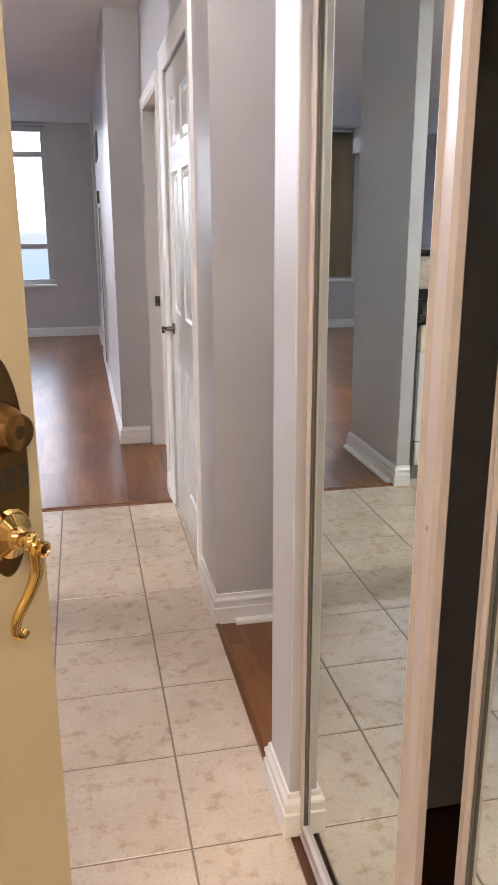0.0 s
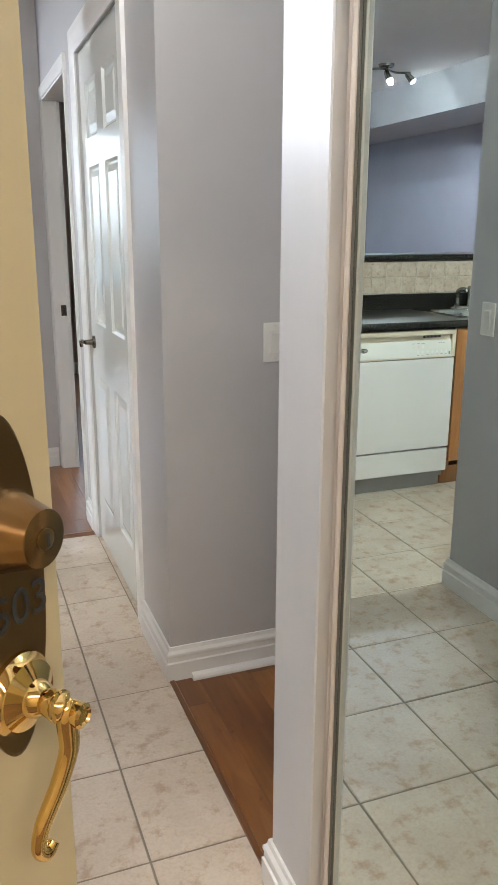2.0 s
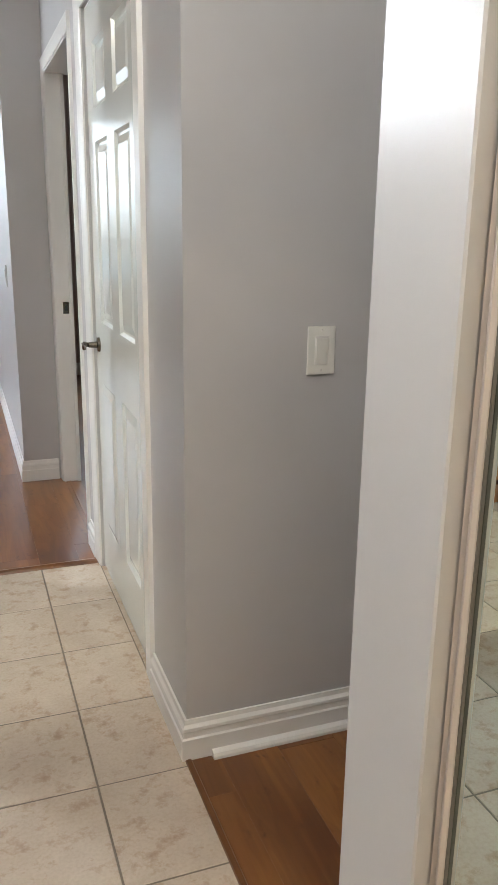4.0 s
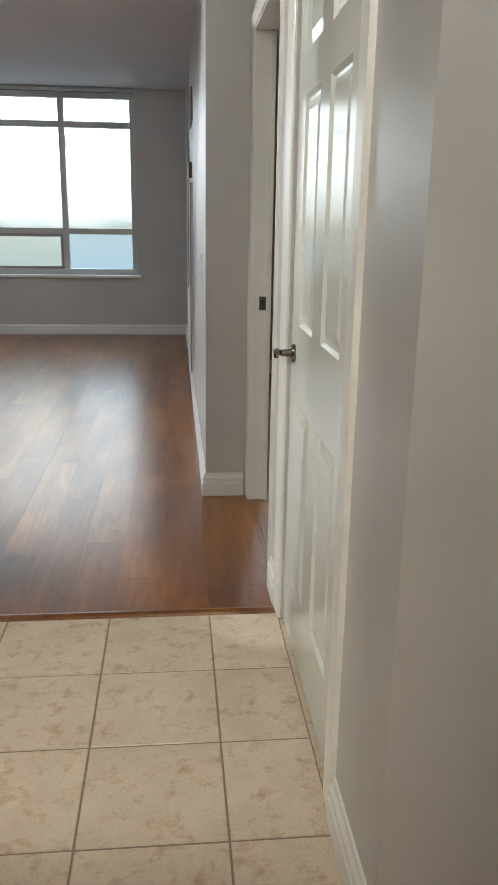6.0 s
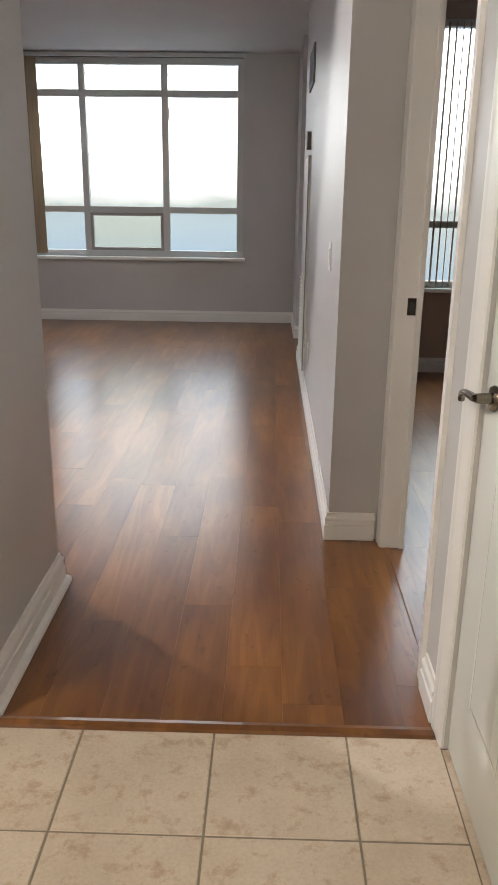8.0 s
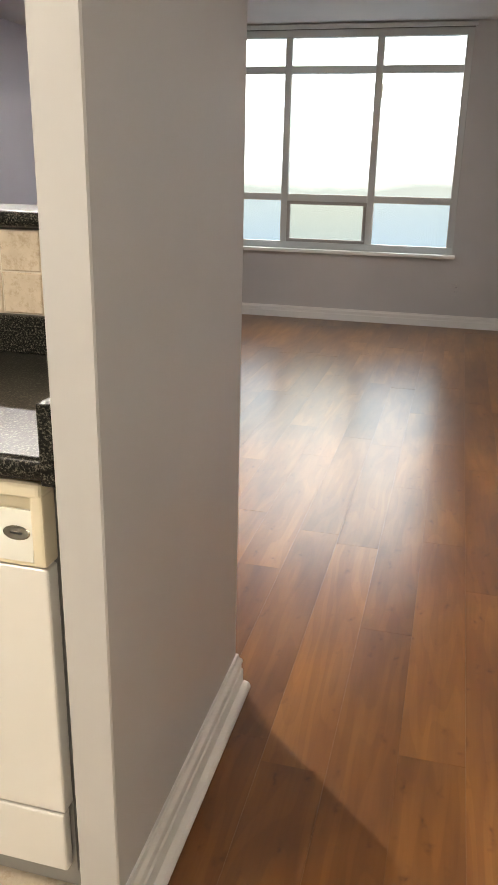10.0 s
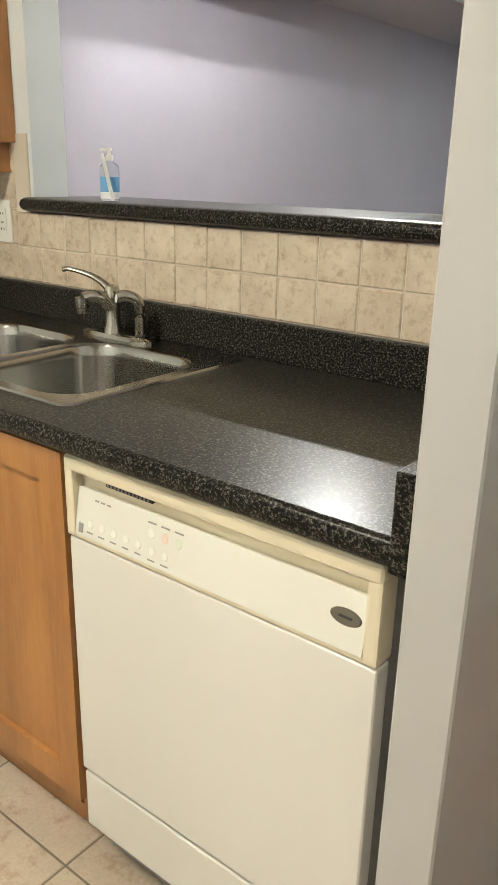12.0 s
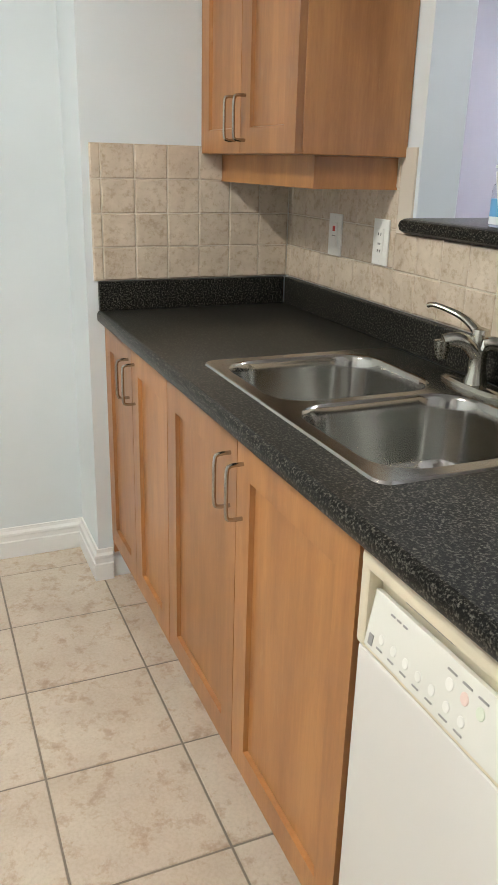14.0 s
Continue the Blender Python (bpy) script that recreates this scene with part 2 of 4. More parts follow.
CHROME = brushed("brushed_nickel", (0.45, 0.43, 0.38), 0.20, 2)
BRONZE = brushed("antique_bronze", (0.17, 0.11, 0.05), 0.34, 2)
BRONZE2 = brushed("deadbolt_bronze", (0.33, 0.20, 0.09), 0.22, 0)
GRAPHITE = brushed("satin_nickel", (0.20, 0.18, 0.15), 0.22, 1)
BRASS, _, _ = node_mat("polished_brass", (0.80, 0.57, 0.22), 0.08, 1.0)
ALU = painted("window_frame_paint", (0.55, 0.57, 0.57), 0.35, 200.0, 0.05, 0.04)
STILE = painted("closet_frame", (0.52, 0.47, 0.44), 0.34, 200.0, 0.03, 0.03)
APPL = painted("appliance_white", (0.76, 0.74, 0.71), 0.28, 500.0, 0.06, 0.02)
APPLC = painted("appliance_cream", (0.76, 0.68, 0.52), 0.3, 500.0, 0.04, 0.02)
APPLP = painted("appliance_panel", (0.78, 0.77, 0.71), 0.25, 500.0, 0.02, 0.02)
CARPET = painted("corridor_carpet", (0.16, 0.11, 0.08), 0.95, 600.0, 0.8, 0.15)
VANE = wood_mat("blind_fabric", (0.20, 0.14, 0.08), (0.34, 0.26, 0.16), 0.8, 2, 2.0, False, 0.6)
vt = VANE.node_tree
trans = vt.nodes.new("ShaderNodeBsdfTranslucent")
trans.inputs[0].default_value = (0.55, 0.42, 0.26, 1)
blend = vt.nodes.new("ShaderNodeMixShader")
blend.inputs[0].default_value = 0.35
vt.links.new(vt.nodes["Principled BSDF"].outputs[0], blend.inputs[1])
vt.links.new(trans.outputs[0], blend.inputs[2])
vt.links.new(blend.outputs[0], vt.nodes["Material Output"].inputs[0])
MIRROR, _, _ = node_mat("mirror_glass", (0.66, 0.75, 0.74), 0.0, 1.0)


def glass_mat(name, tint, rough=0.0):
    mat, nt, b = node_mat(name, tint, rough)
    b.inputs["Transmission Weight"].default_value = 1.0
    b.inputs["IOR"].default_value = 1.45
    return mat


PANE = glass_mat("window_glass", (0.98, 1.0, 1.0))
PANEG = glass_mat("screened_glass", (0.80, 0.82, 0.76), 0.15)
PANEB = glass_mat("blue_tinted_glass", (0.80, 0.90, 1.0))
GEL = glass_mat("clear_bottle", (0.90, 0.96, 1.0), 0.03)
GEL.node_tree.nodes["Principled BSDF"].inputs["IOR"].default_value = 1.12
BLUELBL, _, _ = node_mat("blue_label", (0.16, 0.42, 0.72), 0.4)
WHITELBL, _, _ = node_mat("white_label", (0.85, 0.87, 0.88), 0.4)


def glowing(name, colour, strength):
    mat, nt, b = node_mat(name, colour, 0.4)
    b.inputs["Emission Color"].default_value = (*colour, 1)
    b.inputs["Emission Strength"].default_value = strength
    return mat


BULB = glowing("lit_bulb", (1.0, 0.97, 0.92), 30.0)
DOME = glowing("lit_dome", (1.0, 0.92, 0.80), 3.0)


def backdrop_mat():
    """Hazy overcast sky over a far pale-blue city, haze and daylight painted as emission."""
    mat, nt, b = node_mat("painted_haze", (0.6, 0.7, 0.8), 1.0)
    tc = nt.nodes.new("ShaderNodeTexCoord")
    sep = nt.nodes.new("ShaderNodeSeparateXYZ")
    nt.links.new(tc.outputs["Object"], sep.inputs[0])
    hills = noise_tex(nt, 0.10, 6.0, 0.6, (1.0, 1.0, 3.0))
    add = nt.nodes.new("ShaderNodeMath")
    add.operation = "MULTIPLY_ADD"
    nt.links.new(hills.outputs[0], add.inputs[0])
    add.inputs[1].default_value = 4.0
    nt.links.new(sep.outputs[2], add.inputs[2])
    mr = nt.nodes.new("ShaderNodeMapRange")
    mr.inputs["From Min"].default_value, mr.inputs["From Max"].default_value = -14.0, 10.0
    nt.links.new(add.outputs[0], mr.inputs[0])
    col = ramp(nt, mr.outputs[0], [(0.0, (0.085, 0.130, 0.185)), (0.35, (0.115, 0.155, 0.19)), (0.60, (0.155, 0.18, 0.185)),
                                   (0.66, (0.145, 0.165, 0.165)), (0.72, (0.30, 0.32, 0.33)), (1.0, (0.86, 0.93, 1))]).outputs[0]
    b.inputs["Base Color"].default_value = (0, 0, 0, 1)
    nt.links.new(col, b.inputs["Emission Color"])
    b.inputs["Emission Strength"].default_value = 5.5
    return mat


HAZE = backdrop_mat()

# ---------------------------------------------------------------- mesh helpers


def add_block(bm, x0, x1, y0, y1, z0, z1, r=0.0, seg=2):
    t = bmesh.new()
    bmesh.ops.create_cube(t, size=1.0)
    for v in t.verts:
        v.co = Vector(((x0 + x1) / 2 + v.co.x * (x1 - x0), (y0 + y1) / 2 + v.co.y * (y1 - y0), (z0 + z1) / 2 + v.co.z * (z1 - z0)))
    if r > 0:
        bmesh.ops.bevel(t, geom=t.edges[:], offset=r, segments=seg, profile=0.6, affect="EDGES")
    join(bm, t)
    return bm


def join(bm, t, m=None):
    if m is not None:
        t.transform(m)
    me = bpy.data.meshes.new("tmp")
    t.to_mesh(me)
    t.free()
    bm.from_mesh(me)
    bpy.data.meshes.remove(me)


def block(x0, x1, y0, y1, z0, z1, r=0.0, seg=2):
    return add_block(bmesh.new(), x0, x1, y0, y1, z0, z1, r, seg)


def turned(profile, seg=32, m=None):
    """A lathe about z from (radius, height) pairs."""
    bm = bmesh.new()
    rings = []
    for r, z in profile:
        rings.append([bm.verts.new((max(r, 1e-5) * math.cos(2 * math.pi * k / seg), max(r, 1e-5) * math.sin(2 * math.pi * k / seg), z)) for k in range(seg)])
    for a, b in zip(rings, rings[1:]):
        for k in range(seg):
            bm.faces.new((a[k], a[(k + 1) % seg], b[(k + 1) % seg], b[k]))
    bm.faces.new(list(reversed(rings[0])))
    bm.faces.new(rings[-1])
    bmesh.ops.recalc_face_normals(bm, faces=bm.faces)
    if m is not None:
        bm.transform(m)
    return bm


def tube(points, radii, seg=12, flat=1.0, side=Vector((0, 0, 1))):
    """A round or flattened rod along points, with a radius at each."""
    bm = bmesh.new()
    pts = [Vector(p) for p in points]
    rings = []
    for i, p in enumerate(pts):
        t = (pts[min(i + 1, len(pts) - 1)] - pts[max(i - 1, 0)]).normalized()
        u = t.cross(side)
        u = u.normalized() if u.length > 1e-4 else t.orthogonal().normalized()
        w = u.cross(t).normalized()
        r = radii[i] if isinstance(radii, (list, tuple)) else radii
        rings.append([bm.verts.new(p + r * math.cos(2 * math.pi * k / seg) * u + flat * r * math.sin(2 * math.pi * k / seg) * w) for k in range(seg)])
    for a, b in zip(rings, rings[1:]):
        for k in range(seg):
            bm.faces.new((a[k], a[(k + 1) % seg], b[(k + 1) % seg], b[k]))
    bm.faces.new(list(reversed(rings[0])))
    bm.faces.new(rings[-1])
    bmesh.ops.recalc_face_normals(bm, faces=bm.faces)
    return bm


def curve_points(ctrl, n=24):
    """Points on a smooth curve through ctrl."""
    c = [Vector(p) for p in ctrl]
    c = [c[0] * 2 - c[1]] + c + [c[-1] * 2 - c[-2]]
    out = []
    spans = len(c) - 3
    for i in range(n + 1):
        f = i / n * spans
        k = min(int(f), spans - 1)
        t = f - k
        a, b, d, e = c[k:k + 4]
        out.append(0.5 * (2 * b + (d - a) * t + (2 * a - 5 * b + 4 * d - e) * t * t + (3 * b - a - 3 * d + e) * t ** 3))
    return out


def sweep(path, n, profile):
    """A moulding: profile pairs (out from the path's left side, along n) carried along path with mitred corners."""
    bm = bmesh.new()
    n = Vector(n)
    pts = [Vector(p) for p in path]
    rings = []
    for i, p in enumerate(pts):
        d0 = (pts[i] - pts[i - 1]).normalized() if i else None
        d1 = (pts[i + 1] - pts[i]).normalized() if i + 1 < len(pts) else None
        a = n.cross(d0 if d0 is not None else d1)
        b = n.cross(d1 if d1 is not None else d0)
        m = (a + b).normalized()
        k = 1.0 / max(0.2, m.dot(a))
        rings.append([bm.verts.new(p + m * k * u + n * v) for u, v in profile])
    q = len(profile)
    for a, b in zip(rings, rings[1:]):
        for k in range(q):
            bm.faces.new((a[k], a[(k + 1) % q], b[(k + 1) % q], b[k]))
    bm.faces.new(rings[0])
    bm.faces.new(list(reversed(rings[-1])))
    bmesh.ops.recalc_face_normals(bm, faces=bm.faces)
    return bm


def mesh_of(name, bm, material, smooth=None):
    me = bpy.data.meshes.new(name)
    bm.to_mesh(me)
    bm.free()
    me.materials.append(material)
    if smooth is not None:
        me.set_sharp_from_angle(angle=radians(smooth))
        me.shade_smooth() if smooth >= 180 else [setattr_smooth(p) for p in me.polygons]
    return me


def setattr_smooth(p):
    p.use_smooth = True


def part(name, bm, material, parent=None, label="", smooth=None):
    ob = new(name, mesh_of(name, bm, material, smooth))
    if parent is not None:
        ob.parent = parent
    if label:
        tagged(ob, label)
    return ob


def structure(name, bm, material, label, category):
    return tagged(part(name, bm, material), label, category, kind="structure")


def thing(name, label, category, m=None, group=""):
    ob = new(name)
    ob.empty_display_size = 0.05
    if m is not None:
        ob.matrix_world = m
    return tagged(ob, label, category, group)


def writing(name, text, size, material, parent, m, depth=0.0006):
    cu = bpy.data.curves.new(name, "FONT")
    cu.body, cu.size, cu.extrude, cu.align_x, cu.align_y = text, size, depth, "CENTER", "CENTER"
    tmp = bpy.data.objects.new(name, cu)
    scene.collection.objects.link(tmp)
    me = bpy.data.meshes.new_from_object(tmp.evaluated_get(bpy.context.evaluated_depsgraph_get()))
    bpy.data.objects.remove(tmp)
    me.materials.append(material)
    ob = new(name, me)
    ob.parent, ob.matrix_local = parent, m
    return ob


# ---------------------------------------------------------------- shell
P = 0.333                     # floor tile pitch
GX, GY = 0.2, 3.8             # a crossing of the tile joints
THR = 4.143                   # edge between tile and laminate
BB = 0.112                    # baseboard height

structure("floor", block(-3.5, 3.7, -1.6, 10.95, -0.22, -0.012), SEAM, "concrete slab under the tile and laminate floors", "floor")
structure("floor_grout", add_block(block(-0.80, 0.433, 0.60, THR, -0.012, -0.002), -3.27, -0.80, 0.60, 4.40, -0.012, -0.002), GROUT, "brown-grey grout bed of the tiled hall floor", "floor")
structure("floor_corridor", block(-2.5, 2.5, -1.5, 0.60, -0.012, 0.0), CARPET, "dark carpet of the building corridor", "floor")

wall_defs = [
    ("wall_closet_end", (0.432, 1.70, 1.802, 1.985, 0, CEIL), WALL, "pale grey end wall of the mirrored closet"),
    ("wall_switch", (0.437, 1.70, 2.835, 2.955, 0, CEIL), WALL, "pale grey hall wall with a light switch"),
    ("wall_hall_near_door", (0.437, 0.557, 2.955, 3.275, 0, CEIL), WALL, "pale grey wall beside the white panel door"),
    ("wall_over_door", (0.437, 0.557, 3.275, 4.095, 2.045, CEIL), WALL, "pale grey wall above the white panel door"),
    ("wall_between_doors", (0.437, 0.557, 4.095, 4.41, 0, CEIL), WALL, "narrow grey wall between two doorways"),
    ("wall_over_bedroom_door", (0.437, 0.557, 4.41, 5.262, 2.045, CEIL), WALL, "grey wall above the bedroom doorway"),
    ("wall_bedroom_jamb", (0.437, 0.520, 5.262, 5.32, 0, CEIL), WALL, "grey wall beside the bedroom doorway"),
    ("wall_living_east", (0.235, 0.520, 5.32, 8.87, 0, CEIL), WALL, "pale grey living room wall with thermostat and vent"),
    ("wall_alcove_back", (1.00, 1.10, 8.54, 9.90, 0, CEIL), WALL, "grey back wall of a side alcove"),
    ("wall_alcove_near", (0.520, 1.00, 8.77, 8.87, 0, CEIL), WALL, "grey side wall of an alcove"),
    ("wall_column", (0.235, 1.00, 9.80, 10.70, 0, CEIL), WALL, "grey column beside the living room window"),
    ("wall_window_below", (-3.35, 1.0, 10.70, 10.95, 0, 0.655), WALL, "grey wall under the living room window"),
    ("wall_window_above", (-2.70, -0.30, 10.70, 10.95, 2.545, CEIL), WALL, "grey wall strip above the living room window"),
    ("wall_window_west", (-3.35, -2.70, 10.70, 10.95, 0.655, CEIL), WALL, "grey wall beside the living room window"),
    ("wall_window_east", (-0.30, 1.0, 10.70, 10.95, 0.655, CEIL), WALL, "grey wall between window and column"),
    ("wall_living_west", (-3.50, -3.35, 4.785, 10.95, 0, CEIL), MAUVE, "mauve-grey side wall of the living room"),
    ("wall_soffit", (-3.35, -2.68, 4.90, 10.70, 2.27, CEIL), WALL, "dropped grey bulkhead along the living room wall"),
    ("wall_kitchen_back", (-3.35, -2.292, 4.785, 4.90, 0, CEIL), KWALL, "white kitchen wall behind the upper cabinet"),
    ("wall_pass_through", (-2.292, -0.80, 4.785, 4.90, 0, 1.198), WALL, "half-height wall under the raised bar"),
    ("wall_pillar", (-0.80, -0.725, 4.135, 4.90, 0, CEIL), WALL, "thin grey wall end between kitchen and living room"),
    ("wall_kitchen_stub", (-3.35, -3.0, 4.118, 4.785, 0, CEIL), KWALL, "white wall return at the end of the counter"),
    ("wall_kitchen_west", (-3.39, -3.27, 2.10, 4.118, 0, CEIL), KWALL, "white side wall of the kitchen"),
    ("wall_kitchen_south", (-3.39, -0.847, 2.10, 2.22, 0, CEIL), KWALL, "white wall closing the kitchen"),
    ("wall_hall_west", (-0.847, -0.727, 0.75, 3.11, 0, CEIL), WALL, "pale grey hall wall with a light switch"),
    ("wall_entry_west", (-2.5, -0.70, 0.60, 0.75, 0, CEIL), WALL, "wall beside the apartment entrance"),
    ("wall_entry_east", (0.437, 2.5, 0.60, 0.75, 0, CEIL), WALL, "wall beside the apartment entrance"),
    ("wall_entry_over", (-0.70, 0.437, 0.60, 0.75, 2.08, CEIL), WALL, "wall above the apartment entrance"),
    ("wall_closet_back", (1.15, 1.25, 0.75, 1.802, 0, CEIL), BLACK, "back wall inside the closet, painted near-black as shade"),
    ("wall_closet_over", (0.437, 0.56, 0.75, 1.802, 2.06, CEIL), WALL, "grey wall above the mirrored closet doors"),
    ("wall_den_back", (1.70, 1.80, 1.80, 2.955, 0, CEIL), WALL, "grey wall closing the side room"),
    ("wall_linen_back", (1.05, 1.15, 2.955, 4.20, 0, CEIL), WALL, "wall behind the panel door closet"),
    ("wall_bedroom_south", (0.557, 3.6, 4.20, 4.30, 0, CEIL), BEDWALL, "beige bedroom wall"),
    ("wall_bedroom_east", (3.5, 3.6, 4.30, 8.54, 0, CEIL), BEDWALL, "beige bedroom side wall"),
    ("wall_bedroom_below", (0.520, 3.5, 8.42, 8.54, 0, 0.64), BEDWALL, "beige wall under the bedroom window"),
    ("wall_bedroom_above", (0.520, 3.5, 8.42, 8.54, 2.45, CEIL), BEDWALL, "beige wall above the bedroom window"),
    ("wall_bedroom_west", (0.520, 1.03, 8.42, 8.54, 0.64, 2.45), BEDWALL, "beige wall beside the bedroom window"),
    ("wall_bedroom_end", (2.45, 3.5, 8.42, 8.54, 0.64, 2.45), BEDWALL, "beige wall beside the bedroom window"),
    ("wall_corridor_south", (-2.5, 2.5, -1.5, -1.4, 0, CEIL), CREAM, "cream wall of the building corridor"),
    ("wall_corridor_west", (-2.6, -2.5, -1.5, 0.75, 0, CEIL), CREAM, "cream end wall of the building corridor"),
    ("wall_corridor_east", (2.5, 2.6, -1.5, 0.75, 0, CEIL), CREAM, "cream end wall of the building corridor"),
]
for name, (x0, x1, y0, y1, z0, z1), mat, label in wall_defs:
    structure(name, block(x0, x1, y0, y1, z0, z1, 0.003 if name in ("wall_pillar", "wall_closet_end", "wall_hall_west") else 0.0, 1), mat, label, "wall")
structure("ceiling", add_block(block(-3.6, 1.10, -1.6, 10.95, CEIL - 0.001, CEIL + 0.12), 1.10, 3.7, -1.6, 8.54, CEIL - 0.001, CEIL + 0.12), CEILING, "off-white stippled ceiling over all rooms", "ceiling")
# glowing sheet: haze is in its emission colours, and it also lights the rooms
tagged(part("backdrop", block(-90, 90, 85, 85.5, -70, 90), HAZE), "painted, glowing hazy sky above a far blue city", "backdrop", kind="structure")

# baseboards: stepped profile, the room on the path's left
BASE = [(0, 0), (0.017, 0), (0.017, 0.060), (0.013, 0.064), (0.013, 0.080), (0.016, 0.084), (0.015, 0.092), (0.008, 0.100), (0.006, BB), (0, BB)]
SHOE = [(0.0, 0), (0.020, 0), (0.019, 0.008), (0.014, 0.015), (0.0, 0.020)]


def baseboard(path, shoe=()):
    structure("baseboard", sweep([(x, y, 0.001) for x, y in path], (0, 0, 1), BASE), TRIM, "white stepped wooden baseboard along the wall", "baseboard")
    if shoe:
        structure("trim_shoe", sweep([(x, y, 0.001) for x, y in shoe], (0, 0, 1), SHOE), TRIM, "white shoe moulding along the baseboard", "trim")


baseboard([(0.456, 1.802), (0.432, 1.802), (0.432, 1.985), (1.70, 1.985)])
baseboard([(1.70, 2.835), (0.437, 2.835), (0.437, 3.178)], [(1.70, 2.818), (0.50, 2.818)])
baseboard([(0.437, 4.194), (0.437, 4.345)])
baseboard([(0.415, 5.32), (0.235, 5.32), (0.235, 8.87), (1.0, 8.87)])
baseboard([(1.0, 9.80), (0.235, 9.80), (0.235, 10.70), (-3.35, 10.70), (-3.35, 4.90), (-0.725, 4.90), (-0.725, 4.135), (-0.80, 4.135)],
          [(-0.708, 4.925), (-0.708, 4.16)])
baseboard([(-3.0, 4.165), (-3.0, 4.118), (-3.27, 4.118), (-3.27, 2.22), (-0.847, 2.22), (-0.847, 3.11), (-0.727, 3.11), (-0.727, 0.75)])
baseboard([(0.557, 8.42), (3.5, 8.42)][::-1])

# ---------------------------------------------------------------- closet with sliding mirrors


def mirror_door(y0, y1, x, wide_near):
    ob = thing("mirror_door", "sliding mirror closet door in a pale metal frame", "closet door", group="closet doors")
    part("mirror_pane", block(x + 0.006, x + 0.011, y0 + 0.01, y1 - 0.01, 0.03, 2.03), MIRROR, ob, "silvered mirror pane")
    w = wide_near
    for y, v in ((y1, 0.018), (y0 + w, w)):
        part("stile", sweep([(x + 0.011, y, 0.02), (x + 0.011, y, 2.04)], (-1, 0, 0),
                            [(-v, 0), (-v, 0.012), (-v * 0.86, 0.017), (-v * 0.72, 0.017), (-v * 0.64, 0.011), (-v * 0.2, 0.011), (-v * 0.1, 0.017), (0, 0.015), (0, 0)]), STILE, ob)
        s = 1 if y == y1 else -1
        edge = y - v if y == y1 else y
        part("gasket", block(x + 0.001, x + 0.0055, edge - 0.0015 if s > 0 else edge, edge if s > 0 else edge + 0.0015, 0.034, 2.02), VENTMETAL, ob, "dark glazing gasket")
    part("bottom_rail", block(x - 0.004, x + 0.012, y0 + w, y1 - 0.018, 0.012, 0.034, 0.002), STILE, ob)
    part("top_rail", block(x - 0.004, x + 0.012, y0 + w, y1 - 0.018, 2.02, 2.045, 0.002), STILE, ob)
    part("screw", turned([(0.004, 0), (0.004, 0.002), (0.002, 0.003)], 10, pose(x - 0.001, y0 + w * 0.42, 1.0, 0, -90, 0)), GREYPL, ob)
    return ob


mirror_door(1.195, 1.797, 0.459, 0.064)
mirror_door(0.770, 1.140, 0.497, 0.045)
trk = thing("closet_track", "pale metal floor and head track of the sliding doors", "track")
part("floor_track", block(0.452, 0.530, 0.755, 1.800, 0.0, 0.010, 0.002), STILE, trk)
part("head_track", block(0.450, 0.535, 0.755, 1.800, 2.046, 2.0595, 0.002), STILE, trk)

# ---------------------------------------------------------------- doors


def panel_leaf(w, h, d, panels, profile):
    """A door leaf in x 0..w, z 0..h, with moulded panels on the face at y = 0 (towards -y) and a flat back."""
    bm = bmesh.new()
    xs = sorted({0.0, w, *[p[0] for p in panels], *[p[1] for p in panels]})
    zs = sorted({0.0, h, *[p[2] for p in panels], *[p[3] for p in panels]})
    grid = [[bm.verts.new((x, 0, z)) for z in zs] for x in xs]
    cells = []
    for i in range(len(xs) - 1):
        for j in range(len(zs) - 1):
            f = bm.faces.new((grid[i][j], grid[i + 1][j], grid[i + 1][j + 1], grid[i][j + 1]))
            cx, cz = (xs[i] + xs[i + 1]) / 2, (zs[j] + zs[j + 1]) / 2
            k = next((k for k, p in enumerate(panels) if p[0] < cx < p[1] and p[2] < cz < p[3]), -1)
            cells.append((f, k))
    todo = []
    for k in range(len(panels)):
        fs = [f for f, q in cells if q == k]
        todo.append(fs[0] if len(fs) == 1 else bmesh.utils.face_join(fs))
    for f in todo:
        for inset, depth in profile:
            bmesh.ops.inset_region(bm, faces=[f], thickness=inset, depth=depth, use_even_offset=True)
    border = [e for e in bm.edges if len(e.link_faces) == 1]
    ext = bmesh.ops.extrude_edge_only(bm, edges=border)
    nv = [v for v in ext["geom"] if isinstance(v, bmesh.types.BMVert)]
    for v in nv:
        v.co.y = d
    bmesh.ops.contextual_create(bm, geom=[e for e in bm.edges if len(e.link_faces) == 1])
    bmesh.ops.recalc_face_normals(bm, faces=bm.faces)
    return bm


def lever(parent, m, mat, label, scale=1.0):
    """A small door lever on a round rose; the face looks along -y."""
    a = part("rose", turned([(0.0, 0), (0.027, 0), (0.027, 0.004), (0.024, 0.009), (0.012, 0.011), (0.010, 0.04), (0, 0.04)], 24, m @ pose(0, 0, 0, 90, 0, 0)), mat, parent, label, 40)
    pts = curve_points([(0, -0.042, 0), (0.03, -0.048, 0.002), (0.07, -0.047, -0.004), (0.10, -0.042, -0.018), (0.112, -0.040, -0.032)], 20)
    b = tube(pts, [0.011 - 0.0035 * i / 20 for i in range(21)], 12, 0.7)
    b.transform(m)
    part("lever", b, mat, parent, label, 60)
    return a


CASE = [(0, 0), (0, 0.006), (0.008, 0.009), (0.020, 0.010), (0.046, 0.011), (0.056, 0.013), (0.066, 0.013), (0.068, 0.0)]

